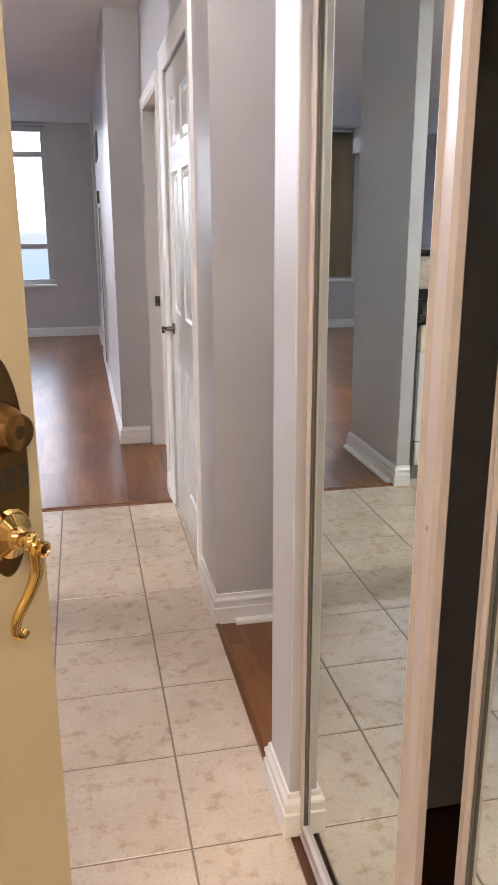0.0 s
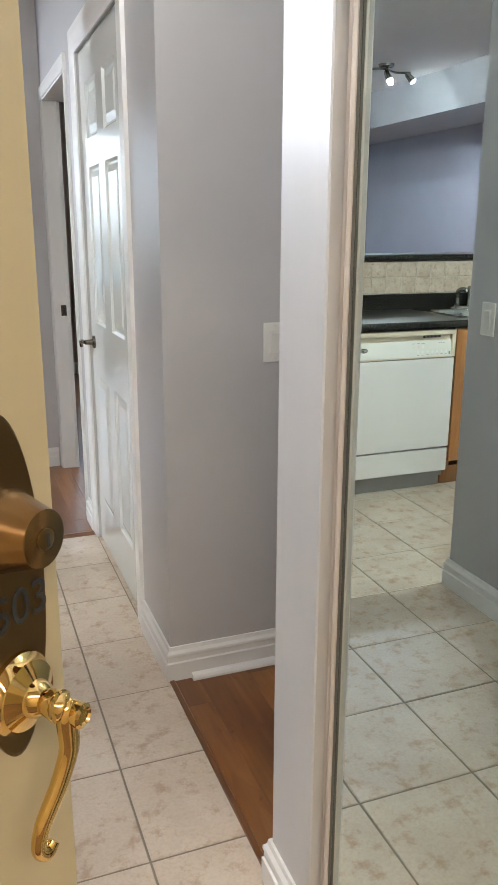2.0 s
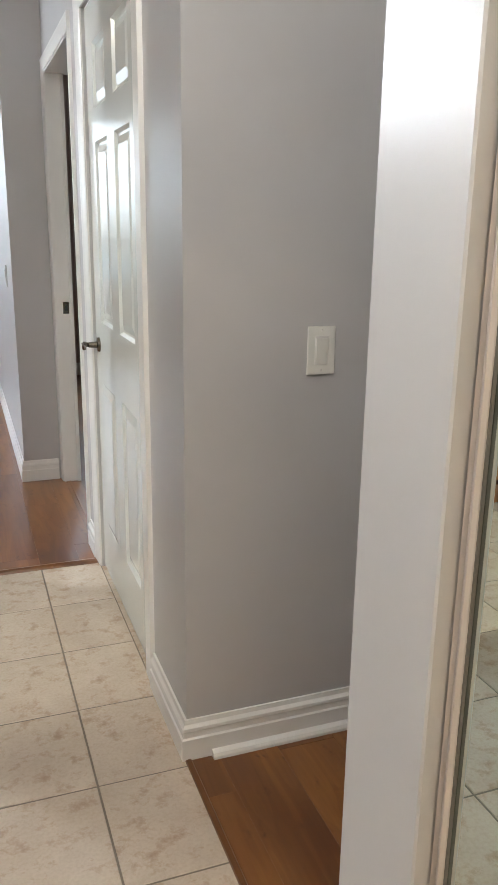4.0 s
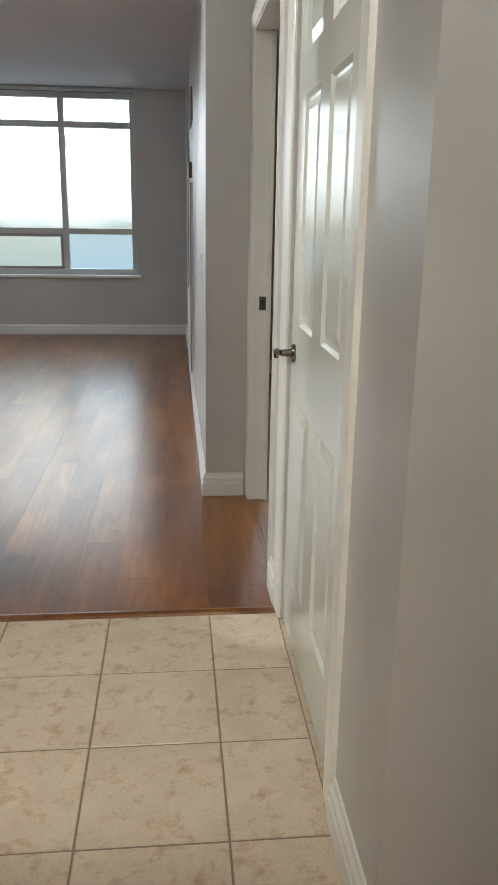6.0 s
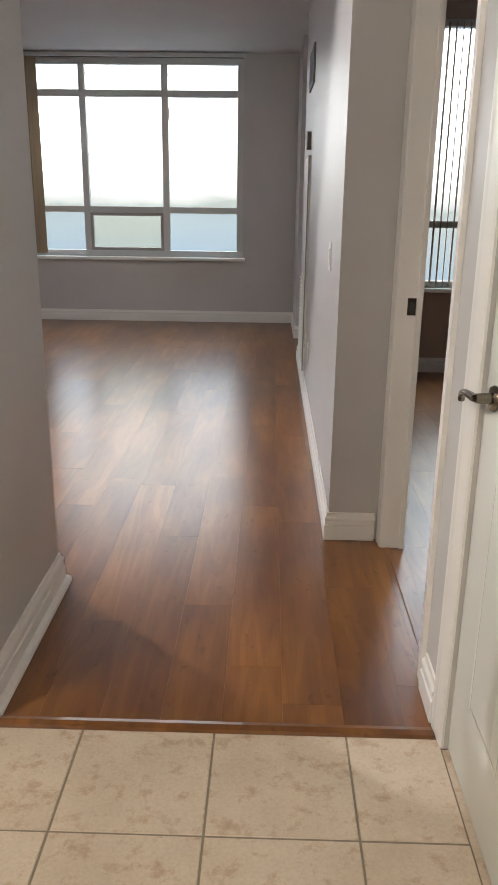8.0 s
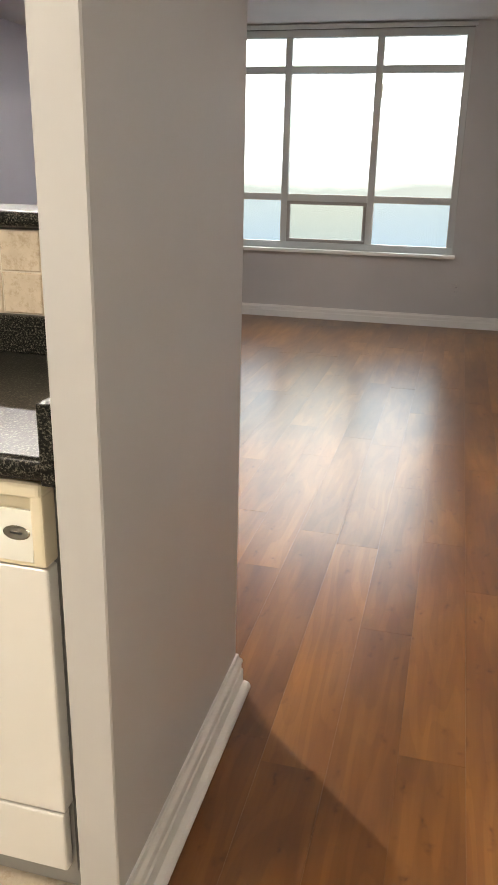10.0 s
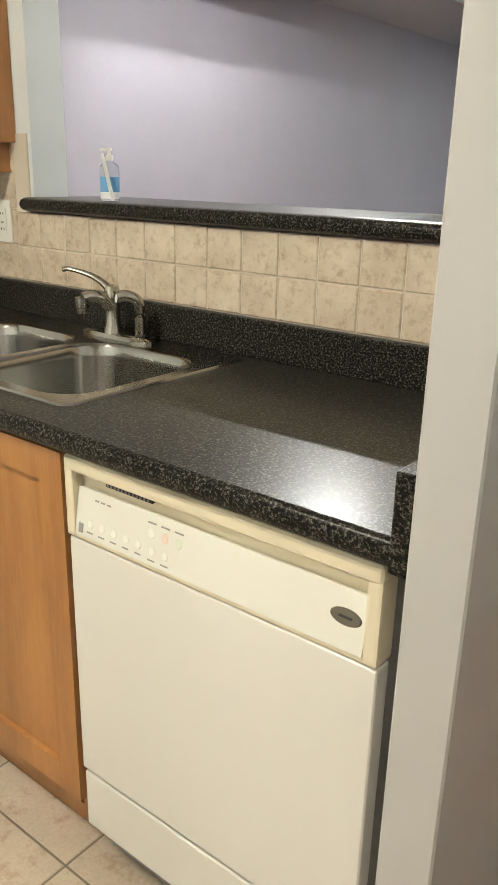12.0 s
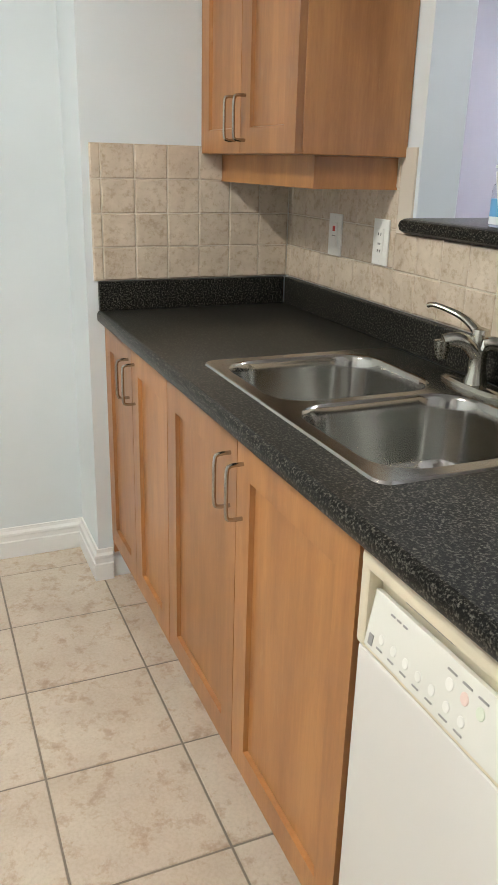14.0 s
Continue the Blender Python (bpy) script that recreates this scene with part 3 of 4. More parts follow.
# six-panel closet door in the x = 0.437 wall
SIX = [(a, b, c, d) for c, d in ((0.205, 0.770), (0.992, 1.600), (1.705, 1.905)) for a, b in ((0.125, 0.345), (0.465, 0.690))]


def six_panel(name, label, category, m):
    ob = thing(name, label, category, m)
    part("leaf", panel_leaf(0.81, 2.03, 0.035, SIX, [(0.009, -0.009), (0.007, -0.001), (0.026, 0.0075)]), DOORWHITE, ob)
    return ob


linen = six_panel("door_1", "closed white six-panel closet door with a dark lever", "door", pose(0.447, 4.092, 0.008, 0, 0, -90))
linen["kind"] = "structure"
part("jamb_strip", add_block(add_block(block(-0.012, -0.001, 0.002, 0.10, -0.008, 2.037), 0.811, 0.822, 0.002, 0.10, -0.008, 2.037), -0.001, 0.811, 0.002, 0.10, 2.033, 2.037), TRIM, linen)
part("sill_strip", block(-0.001, 0.811, -0.0135, 0.10, -0.018, -0.0085), TILE, linen)
lever(linen, Matrix.Translation((0.068, 0, 0.905)) @ Matrix.Diagonal((-1, 1, 1, 1)), GRAPHITE, "dark satin nickel lever")
for z in (0.25, 1.05, 1.80):
    part("hinge", tube([(0.813, -0.006, z - 0.045), (0.813, -0.006, z + 0.045)], 0.006, 10), TRIM, linen, "painted hinge")
structure("trim_casing", sweep([(0.437, 4.097, 0), (0.437, 4.097, 2.044), (0.437, 3.276, 2.044), (0.437, 3.276, 0)], (-1, 0, 0), [(u * 1.4, v) for u, v in CASE]), TRIM, "white moulded casing round the closet door", "casing")
structure("trim_casing_bedroom", sweep([(0.437, 5.250, 0), (0.437, 5.250, 2.040), (0.437, 4.417, 2.040), (0.437, 4.417, 0)], (-1, 0, 0), [(u * 0.85, v) for u, v in CASE]), TRIM, "white moulded casing round the bedroom doorway", "casing")
jam = structure("trim_jamb", block(0.434, 0.523, 5.244, 5.263, 0, 2.03, 0.002), TRIM, "white door jamb of the open bedroom doorway", "jamb")
part("door_stop", block(0.503, 0.522, 5.234, 5.246, 0, 2.03, 0.002), TRIM, jam)
strike = part("strike_plate", block(0.470, 0.500, 5.2405, 5.2445, 0.90, 0.96, 0.001), GRAPHITE, jam, "dark metal strike plate")
part("strike_hole", block(0.478, 0.492, 5.2395, 5.2410, 0.915, 0.945), DARKPL, jam)
structure("trim_jamb_near", block(0.434, 0.560, 4.404, 4.423, 0, 2.03, 0.002), TRIM, "white door jamb of the open bedroom doorway", "jamb")
structure("trim_jamb_head", block(0.434, 0.560, 4.404, 5.263, 2.03, 2.047, 0.002), TRIM, "white head jamb of the bedroom doorway", "jamb")
structure("trim_threshold_bedroom", block(0.456, 0.466, 4.43, 5.24, 0.0, 0.005, 0.002), LAMINATE, "narrow strip across the bedroom doorway", "threshold")
thr_m = [(0.0, 0.0), (0.040, 0.0), (0.036, 0.008), (0.020, 0.012), (0.004, 0.008)]
structure("trim_threshold", sweep([(-0.725, THR - 0.012, 0.0), (0.42, THR - 0.012, 0.0)], (0, 0, 1), thr_m), LAMINATE, "reddish wooden strip between tile and laminate", "threshold")
structure("trim_threshold_den", sweep([(0.446, 2.0, 0.0), (0.446, 2.82, 0.0)], (0, 0, 1), [(0, 0), (0.018, 0), (0.016, 0.005), (0.003, 0.005)]), LAMINATE, "thin wooden strip between tile and laminate", "threshold")

# entrance door, standing half open
HINGE, OPEN, DW = (-0.675, 0.75), 43.0, 0.864
entry = tagged(thing("door_2", "half-open cream apartment entrance door with number plate", "door", pose(HINGE[0], HINGE[1], 0.008, 0, 0, OPEN)), kind="structure")
part("leaf", panel_leaf(DW, 2.05, 0.044, [(0.13, DW - 0.125, 0.20, 0.925), (0.13, DW - 0.125, 1.073, 1.90)],
                        [(0.006, 0.010), (0.010, 0.0), (0.006, -0.008), (0.010, 0.0), (0.006, -0.009)]), CREAM, entry)
LOCK = DW - 0.060
ZB, ZL = 1.142, 1.002
oval = [(0.042 * math.sin(2 * math.pi * k / 48), 0.145 * math.cos(2 * math.pi * k / 48)) for k in range(48)]
bmo = bmesh.new()
rim = [[bmo.verts.new((LOCK + x * s, -dy, 1.088 + z * s)) for x, z in oval] for dy, s in ((0.0, 1.0), (0.0025, 1.0), (0.0035, 0.975))]
for a, b in zip(rim, rim[1:]):
    for k in range(48):
        bmo.faces.new((a[k], a[(k + 1) % 48], b[(k + 1) % 48], b[k]))
bmo.faces.new(rim[-1])
bmesh.ops.recalc_face_normals(bmo, faces=bmo.faces)
plate = part("number_plate", bmo, BRONZE, entry, "dark antique bronze oval plate")
writing("house_number", "2503", 0.043, DARKPL, entry, pose(LOCK, -0.0042, 1.072, 90, 0, 0))
bolt = part("deadbolt", turned([(0.0, 0), (0.033, 0), (0.033, 0.006), (0.031, 0.010), (0.0235, 0.036), (0.0225, 0.040), (0.020, 0.041), (0, 0.041)], 40, pose(LOCK, -0.003, ZB, 90, 0, 0)), BRONZE2, entry, "antique bronze deadbolt cylinder", 35)
part("keyhole", turned([(0, 0), (0.0085, 0), (0.0085, 0.002), (0.006, 0.003), (0, 0.003)], 24, pose(LOCK, -0.0435, ZB, 90, 0, 0)), BRONZE, bolt, "", 30)
part("key_slot", block(LOCK - 0.0012, LOCK + 0.0012, -0.0478, -0.0462, ZB - 0.005, ZB + 0.005), DARKPL, bolt)
part("rose", turned([(0, 0), (0.034, 0), (0.034, 0.005), (0.030, 0.010), (0.029, 0.013), (0.016, 0.020), (0.0145, 0.026), (0.0105, 0.030), (0.0105, 0.040), (0.013, 0.044), (0, 0.05)], 40, pose(LOCK, -0.003, ZL, 90, 0, 0)), BRASS, entry, "polished brass rose", 35)
neck = tube(curve_points([(LOCK, -0.030, ZL), (LOCK, -0.040, ZL), (LOCK + 0.004, -0.048, ZL - 0.004)], 10), [0.010, 0.010, 0.0105, 0.011, 0.0115, 0.012, 0.0125, 0.013, 0.0135, 0.0135, 0.012], 16)
part("lever_neck", neck, BRASS, entry, "", 60)
grip = tube(curve_points([(LOCK + 0.012, -0.048, ZL - 0.003), (LOCK + 0.004, -0.050, ZL - 0.012), (LOCK + 0.004, -0.050, ZL - 0.040), (LOCK - 0.008, -0.048, ZL - 0.066),
                          (LOCK - 0.026, -0.045, ZL - 0.092), (LOCK - 0.030, -0.043, ZL - 0.112), (LOCK - 0.022, -0.044, ZL - 0.122), (LOCK - 0.015, -0.045, ZL - 0.116)], 48),
            [0.011 - 0.005 * i / 48 for i in range(49)], 14, 0.75, Vector((0, 1, 0)))
part("lever", grip, BRASS, entry, "curved polished brass lever", 60)
part("lever_scroll", turned([(0, 0), (0.0105, 0), (0.0105, 0.012), (0.0075, 0.014), (0.006, 0.012), (0, 0.012)], 24, pose(LOCK + 0.009, -0.050, ZL - 0.010, 90, 0, 0)), BRASS, entry, "", 35)
for z in (0.25, 1.0, 1.8):
    part("hinge", tube([(-0.004, 0.004, z - 0.05), (-0.004, 0.004, z + 0.05)], 0.006, 10), BRASS, entry)
structure("trim_entry_jamb", add_block(add_block(block(-0.698, -0.686, 0.60, 0.75, 0, 2.078), 0.424, 0.436, 0.60, 0.75, 0, 2.078), -0.686, 0.424, 0.60, 0.75, 2.066, 2.078), CREAM, "cream metal frame of the entrance", "door frame")
structure("trim_entry_sill", block(-0.686, 0.424, 0.60, 0.75, -0.010, 0.004), SEAM, "dark sill under the entrance door", "threshold")

# ---------------------------------------------------------------- wall fittings


def switch_plate(label, m, kind="rocker", group="", category="light switch", cover=None):
    """A plate in x (across) and z (up), its face towards -y."""
    name = "wall_outlet" if "outlet" in label else "light_switch"
    ob = thing(name, label, category, m, group)
    part("plate", block(-0.036, 0.036, -0.006, 0, -0.058, 0.058, 0.0025), cover or PLASTIC, ob)
    if kind == "rocker":
        part("surround", block(-0.0175, 0.0175, -0.0075, -0.005, -0.034, 0.034, 0.001), APPL, ob)
        r = block(-0.0155, 0.0155, -0.0065, 0.0, -0.031, 0.031, 0.0015)
        r.transform(pose(0, -0.0035, 0, 4, 0, 0))
        part("rocker", r, PLASTIC, ob)
    elif kind == "outlet":
        for z in (-0.021, 0.021):
            face = part("socket", turned([(0, 0), (0.017, 0), (0.0165, 0.002), (0, 0.002)], 24, pose(0, -0.006, z, 90, 0, 0)), cover or PLASTIC, ob)
            for x in (-0.006, 0.006):
                part("slot", block(x - 0.001, x + 0.001, -0.0088, -0.0078, z - 0.001, z + 0.007), DARKPL, face)
    elif kind == "gfci":
        body = part("socket", block(-0.0165, 0.0165, -0.0085, -0.005, -0.034, 0.034, 0.001), PLASTIC, ob)
        for z in (-0.022, 0.020):
            for x in (-0.006, 0.006):
                part("slot", block(x - 0.001, x + 0.001, -0.0095, -0.0083, z - 0.003, z + 0.004), DARKPL, body)
        part("test_button", block(-0.006, 0.006, -0.0098, -0.008, -0.006, -0.001, 0.0005), GREYPL, body)
    elif kind == "red":
        part("surround", block(-0.0165, 0.0165, -0.0085, -0.005, -0.034, 0.034, 0.001), PLASTIC, ob)
        part("pilot_light", block(-0.006, 0.006, -0.0105, -0.008, 0.010, 0.024, 0.001), RED, ob, "red pilot light")
        part("lettering_bar", block(-0.010, 0.010, -0.0090, -0.0083, -0.004, -0.001), GREYPL, ob)
    for z in (-0.048, 0.048):
        part("screw", turned([(0, 0), (0.003, 0), (0.002, 0.001), (0, 0.001)], 10, pose(0, -0.006, z, 90, 0, 0)), APPL, ob)
    return ob


switch_plate("white rocker light switch on the grey hall wall", pose(0.777, 2.835, 1.053))
switch_plate("white rocker light switch on the hall wall", pose(-0.727, 2.99, 1.073, 0, 0, 90))
switch_plate("white rocker light switch on the living room wall", pose(0.235, 5.77, 1.06, 0, 0, -90))
switch_plate("grey painted wall outlet under the living room window", pose(-0.235, 10.70, 0.352), "outlet", "", "outlet", WALL)
switch_plate("white wall outlet low on the living room wall", pose(0.235, 7.62, 0.36, 0, 0, -90), "outlet", "", "outlet")
switch_plate("white wall outlet low on the living room wall", pose(0.235, 7.30, 0.36, 0, 0, -90), "outlet", "", "outlet")
switch_plate("white wall outlet on the kitchen tiles with two sockets", pose(-2.422, 4.776, 1.171), "gfci", "", "outlet")
switch_plate("white switch with a red pilot light on the tiles", pose(-2.668, 4.776, 1.169), "red", "", "switch")


def grille(name, label, y0, y1, z0, z1, n, mat):
    ob = thing(name, label, "vent")
    fr = bmesh.new()
    for a in ((y0, y1, z0, z0 + 0.02), (y0, y1, z1 - 0.02, z1), (y0, y0 + 0.02, z0 + 0.02, z1 - 0.02), (y1 - 0.02, y1, z0 + 0.02, z1 - 0.02)):
        add_block(fr, 0.223, 0.235, a[0], a[1], a[2], a[3], 0.002)
    part("frame", fr, mat, ob)
    part("backing", block(0.233, 0.2345, y0 + 0.02, y1 - 0.02, z0 + 0.02, z1 - 0.02), DARKPL, ob)
    for k in range(n):
        z = z0 + 0.02 + (k + 0.5) * (z1 - z0 - 0.04) / n
        s = block(-0.006, 0.006, y0 + 0.02, y1 - 0.02, -0.0012, 0.0012)
        s.transform(pose(0.227, 0, z, 0, 35, 0))
        part("slat", s, mat, ob)
    return ob


grille("air_vent", "grey slatted air vent high on the living room wall", 7.62, 8.16, 1.945, 2.165, 9, VENTMETAL)
fan = thing("fan_coil_door", "flush white access door with a louvred lower panel", "access door")
part("leaf", block(0.222, 0.235, 7.74, 8.34, 0.14, 1.535, 0.003), TRIM, fan)
part("edge_strip", block(0.216, 0.223, 7.735, 7.755, 0.14, 1.535, 0.002), GREYPL, fan)
lou = part("louvre_frame", block(0.214, 0.222, 7.82, 8.26, 0.185, 0.755, 0.002), PLASTIC, fan)
for k in range(20):
    s = block(-0.010, 0.010, 7.84, 8.24, -0.0015, 0.0015)
    s.transform(pose(0.212, 0, 0.205 + k * 0.0275, 0, 40, 0))
    part("slat", s, PLASTIC, lou)
th = thing("thermostat", "small white wall thermostat with a dark side", "thermostat")
part("body", block(0.211, 0.235, 7.842, 7.958, 1.577, 1.683, 0.003), VENTMETAL, th, "dark thermostat base")
part("cover", block(0.203, 0.211, 7.84, 7.96, 1.575, 1.685, 0.003), PLASTIC, th, "white thermostat cover")
part("display", block(0.2015, 0.2035, 7.86, 7.92, 1.64, 1.67, 0.0005), GREYPL, th)

# ---------------------------------------------------------------- windows


def window_unit(name, label, x0, x1, y, z0, z1, cols, rows, member):
    """A metal window in the xz plane: cols and rows are the centre lines of the bars between the panes."""
    ob = tagged(thing(name, label, "window"), kind="structure")
    w = member
    fr = bmesh.new()
    add_block(fr, x0, x1, y, y + 0.07, z0, z0 + w, 0.003, 1)
    add_block(fr, x0, x1, y, y + 0.07, z1 - w, z1, 0.003, 1)
    add_block(fr, x0, x0 + w, y, y + 0.07, z0 + w, z1 - w, 0.003, 1)
    add_block(fr, x1 - w, x1, y, y + 0.07, z0 + w, z1 - w, 0.003, 1)
    part("frame", fr, ALU, ob)
    for c in cols:
        part("mullion", block(c - w / 2, c + w / 2, y - 0.006, y + 0.066, z0 + w, z1 - w, 0.003, 1), ALU, ob)
    edges = [x0 + w] + [e for c in cols for e in (c - w / 2, c + w / 2)] + [x1 - w]
    zed = [z0 + w] + [e for r in rows for e in (r - w / 2, r + w / 2)] + [z1 - w]
    for i in range(0, len(edges), 2):
        for r in rows:
            part("rail", block(edges[i], edges[i + 1], y - 0.003, y + 0.063, r - w / 2, r + w / 2, 0.003, 1), ALU, ob)
        for j in range(0, len(zed), 2):
            mat = PANE
            if j == 0 and name == "window_1":
                mat = (PANEB, PANEG, PANEB)[i // 2]
            p = part("pane", block(edges[i], edges[i + 1], y + 0.030, y + 0.036, zed[j], zed[j + 1]), mat, ob)
            p.visible_shadow = False
    return ob, edges, zed


win, wx, wz = window_unit("window_1", "wide nine-pane grey metal window above a hazy city", -2.70, -0.30, 10.74, 0.66, 2.54, [-1.893, -1.08], [1.126, 2.219], 0.062)
sash = bmesh.new()
sx0, sx1, sz0, sz1 = wx[2], wx[3], wz[0], wz[1]
for a in ((sx0, sx1, sz0, sz0 + 0.03), (sx0, sx1, sz1 - 0.03, sz1), (sx0, sx0 + 0.03, sz0 + 0.03, sz1 - 0.03), (sx1 - 0.03, sx1, sz0 + 0.03, sz1 - 0.03)):
    add_block(sash, a[0], a[1], 10.725, 10.765, a[2], a[3], 0.003, 1)
part("awning_sash", sash, GREYPL, win, "darker opening sash")
part("sash_handle", block(-1.05, -1.035, 10.715, 10.736, 1.98, 2.10, 0.003), PLASTIC, win)
structure("window_sill", block(-2.74, -0.275, 10.62, 10.72, 0.632, 0.662, 0.006), TRIM, "white painted sill under the living room window", "sill")
win2, _, _ = window_unit("window_2", "grey metal bedroom window behind dark blinds", 1.03, 2.45, 8.44, 0.64, 2.45, [1.74], [1.10], 0.05)
structure("window_sill_bedroom", block(1.0, 2.48, 8.36, 8.44, 0.615, 0.642, 0.005), TRIM, "white sill under the bedroom window", "sill")

rail = thing("blind_rail", "slim metal head rail of the window blinds", "curtain rail")
part("rail", block(-2.72, -0.28, 10.645, 10.695, 2.530, 2.562, 0.004), ALU, rail)
part("groove", block(-2.70, -0.30, 10.655, 10.685, 2.5265, 2.5305), DARKPL, rail)


def blinds(label, x0, x1, y, z0, z1, n, seed):
    ob = thing("vertical_blind", label, "blind")
    rnd = random.Random(seed)
    for k in range(n):
        v = bmesh.new()
        segs = 8
        a = []
        for s in range(segs + 1):
            u = (s / segs - 0.5) * 0.089
            a.append((u, 0.006 * math.cos(math.pi * s / segs)))
        top = [[v.verts.new((u, w + d, z)) for u, w in a] for z in (z0, z1) for d in (0, 0.0018)]
        for i in range(segs):
            v.faces.new((top[0][i], top[0][i + 1], top[2][i + 1], top[2][i]))
            v.faces.new((top[1][i + 1], top[1][i], top[3][i], top[3][i + 1]))
        for i in (0, segs):
            v.faces.new((top[0][i], top[1][i], top[3][i], top[2][i]))
        bmesh.ops.recalc_face_normals(v, faces=v.faces)
        v.transform(pose(x0 + (k + 0.5) * (x1 - x0) / n, y, 0, 0, 0, rnd.uniform(62, 84)))
        part("vane", v, VANE, ob, "", 60)
    return ob


blinds("brown fabric vertical blinds drawn to one side", -2.70, -2.32, 10.668, 0.69, 2.53, 9, 3)
blinds("dark brown vertical blinds at the bedroom window", 1.10, 1.34, 8.385, 0.66, 2.42, 5, 5)

# ---------------------------------------------------------------- kitchen
CF, CT = 4.145, 0.922          # counter front and top
SX0, SX1, SY0, SY1 = -2.285, -1.515, 4.235, 4.700   # cut-out of the sink
bt = bmesh.new()
loops = []
for x0, x1, y0, y1 in ((-2.998, -0.802, CF + 0.012, 4.783), (SX0 + 0.015, SX1 - 0.015, SY0 + 0.015, SY1 + 0.03)):
    vs = [bt.verts.new((x, y, CT - 0.036)) for x, y in ((x0, y0), (x1, y0), (x1, y1), (x0, y1))]
    loops += [bt.edges.new((vs[k], vs[(k + 1) % 4])) for k in range(4)]
bmesh.ops.triangle_fill(bt, use_beauty=True, edges=loops)
lift = bmesh.ops.extrude_face_region(bt, geom=bt.faces[:])
bmesh.ops.translate(bt, vec=(0, 0, 0.036), verts=[v for v in lift["geom"] if isinstance(v, bmesh.types.BMVert)])
bmesh.ops.recalc_face_normals(bt, faces=bt.faces)
wk = thing("worktop", "black speckled granite-look laminate kitchen worktop", "countertop")
part("slab", bt, GRANITE, wk)
part("front_edge", sweep([(-0.802, CF + 0.012, CT), (-2.998, CF + 0.012, CT)], (0, 0, 1), [(0, -0.036), (0, 0), (0.006, -0.002), (0.011, -0.008), (0.012, -0.018), (0.011, -0.030), (0.006, -0.036)]), GRANITE, wk, "rounded front edge", 40)
part("back_splash", block(-2.975, -0.802, 4.763, 4.7835, CT, 1.010, 0.005), GRANITE, wk)
part("side_splash", block(-2.999, -2.977, CF + 0.006, 4.762, CT, 1.010, 0.004), GRANITE, wk)
part("end_splash", block(-0.826, -0.802, CF - 0.004, 4.762, CT - 0.04, 1.010, 0.003), GRANITE, wk)

bar = thing("bar_top", "black speckled raised bar ledge over the half wall", "bar counter")
part("slab", block(-2.298, -0.802, 4.772, 5.06, 1.203, 1.240), GRANITE, bar)
part("rounded_edge", sweep([(-0.802, 4.772, 1.240), (-2.298, 4.772, 1.240), (-2.298, 5.06, 1.240)], (0, 0, 1),
                           [(0, -0.037), (0, 0), (0.010, -0.002), (0.017, -0.008), (0.020, -0.0185), (0.017, -0.029), (0.010, -0.035)]), GRANITE, bar, "rounded black edge", 50)


def shaker(w, h, d=0.019, rail=0.062):
    return panel_leaf(w, h, d, [(rail, w - rail, rail, h - rail)], [(0.003, -0.002), (0.003, -0.010)])


def bow_handle(parent, x, z0, z1, y):
    pts = curve_points([(x, y, z0), (x, y - 0.024, z0 + 0.001), (x, y - 0.032, z0 + 0.010), (x, y - 0.033, (z0 + z1) / 2), (x, y - 0.032, z1 - 0.010), (x, y - 0.024, z1 - 0.001), (x, y, z1)], 36)
    part("handle", tube(pts, 0.0042, 10, 1.0, Vector((1, 0, 0))), CHROME, parent, "brushed nickel bow handle", 60)


def base_unit(x0, x1, xm, label):
    ob = thing("base_cabinet", label, "cabinet", group="base cabinets")
    body = bmesh.new()
    add_block(body, x0 + 0.001, x0 + 0.018, 4.185, 4.76, 0.10, CT - 0.037)
    add_block(body, x1 - 0.018, x1 - 0.001, 4.185, 4.76, 0.10, CT - 0.037)
    add_block(body, x0 + 0.018, x1 - 0.018, 4.185, 4.76, 0.10, 0.118)
    add_block(body, x0 + 0.018, x1 - 0.018, 4.74, 4.76, 0.118, CT - 0.037)
    add_block(body, x0 + 0.018, x1 - 0.018, 4.187, 4.205, 0.80, CT - 0.037)
    part("body", body, CABWOOD, ob)
    part("toe_kick", block(x0 + 0.001, x1 - 0.001, 4.235, 4.250, 0, 0.10), CABWOOD, ob)
    for a, b, hx in ((x0 + 0.002, xm - 0.0015, xm - 0.034), (xm + 0.0015, x1 - 0.002, xm + 0.030)):
        d = shaker(b - a, 0.724)
        d.transform(Matrix.Translation((a, 4.164, 0.150)))
        dr = part("door", d, CABWOOD, ob)
        bow_handle(dr, hx, 0.728, 0.838, 4.164)
    return ob


base_unit(-2.985, -2.335, -2.665, "orange-brown wooden base cabinet with two shaker doors")
base_unit(-2.335, -1.443, -1.890, "orange-brown wooden sink cabinet with two shaker doors")
filler = tagged(part("cabinet_filler", block(-2.999, -2.986, 4.17, 4.19, 0.10, CT - 0.037), CABWOOD), "narrow wooden filler strip beside the base cabinet", "filler strip")

uc = thing("upper_cabinet", "orange-brown wooden wall cabinet with two shaker doors", "cabinet")
part("body", block(-2.998, -2.352, 4.500, 4.783, 1.378, 2.12, 0.002), CABWOOD, uc)
for a, b, hx in ((-2.996, -2.690, -2.722), (-2.687, -2.354, -2.655)):
    d = shaker(b - a, 0.738)
    d.transform(Matrix.Translation((a, 4.480, 1.380)))
    dr = part("door", d, CABWOOD, uc)
    bow_handle(dr, hx, 1.412, 1.520, 4.480)
part("light_valance", add_block(block(-2.998, -2.378, 4.545, 4.563, 1.302, 1.377), -2.396, -2.378, 4.563, 4.783, 1.302, 1.377), CABWOOD, uc)

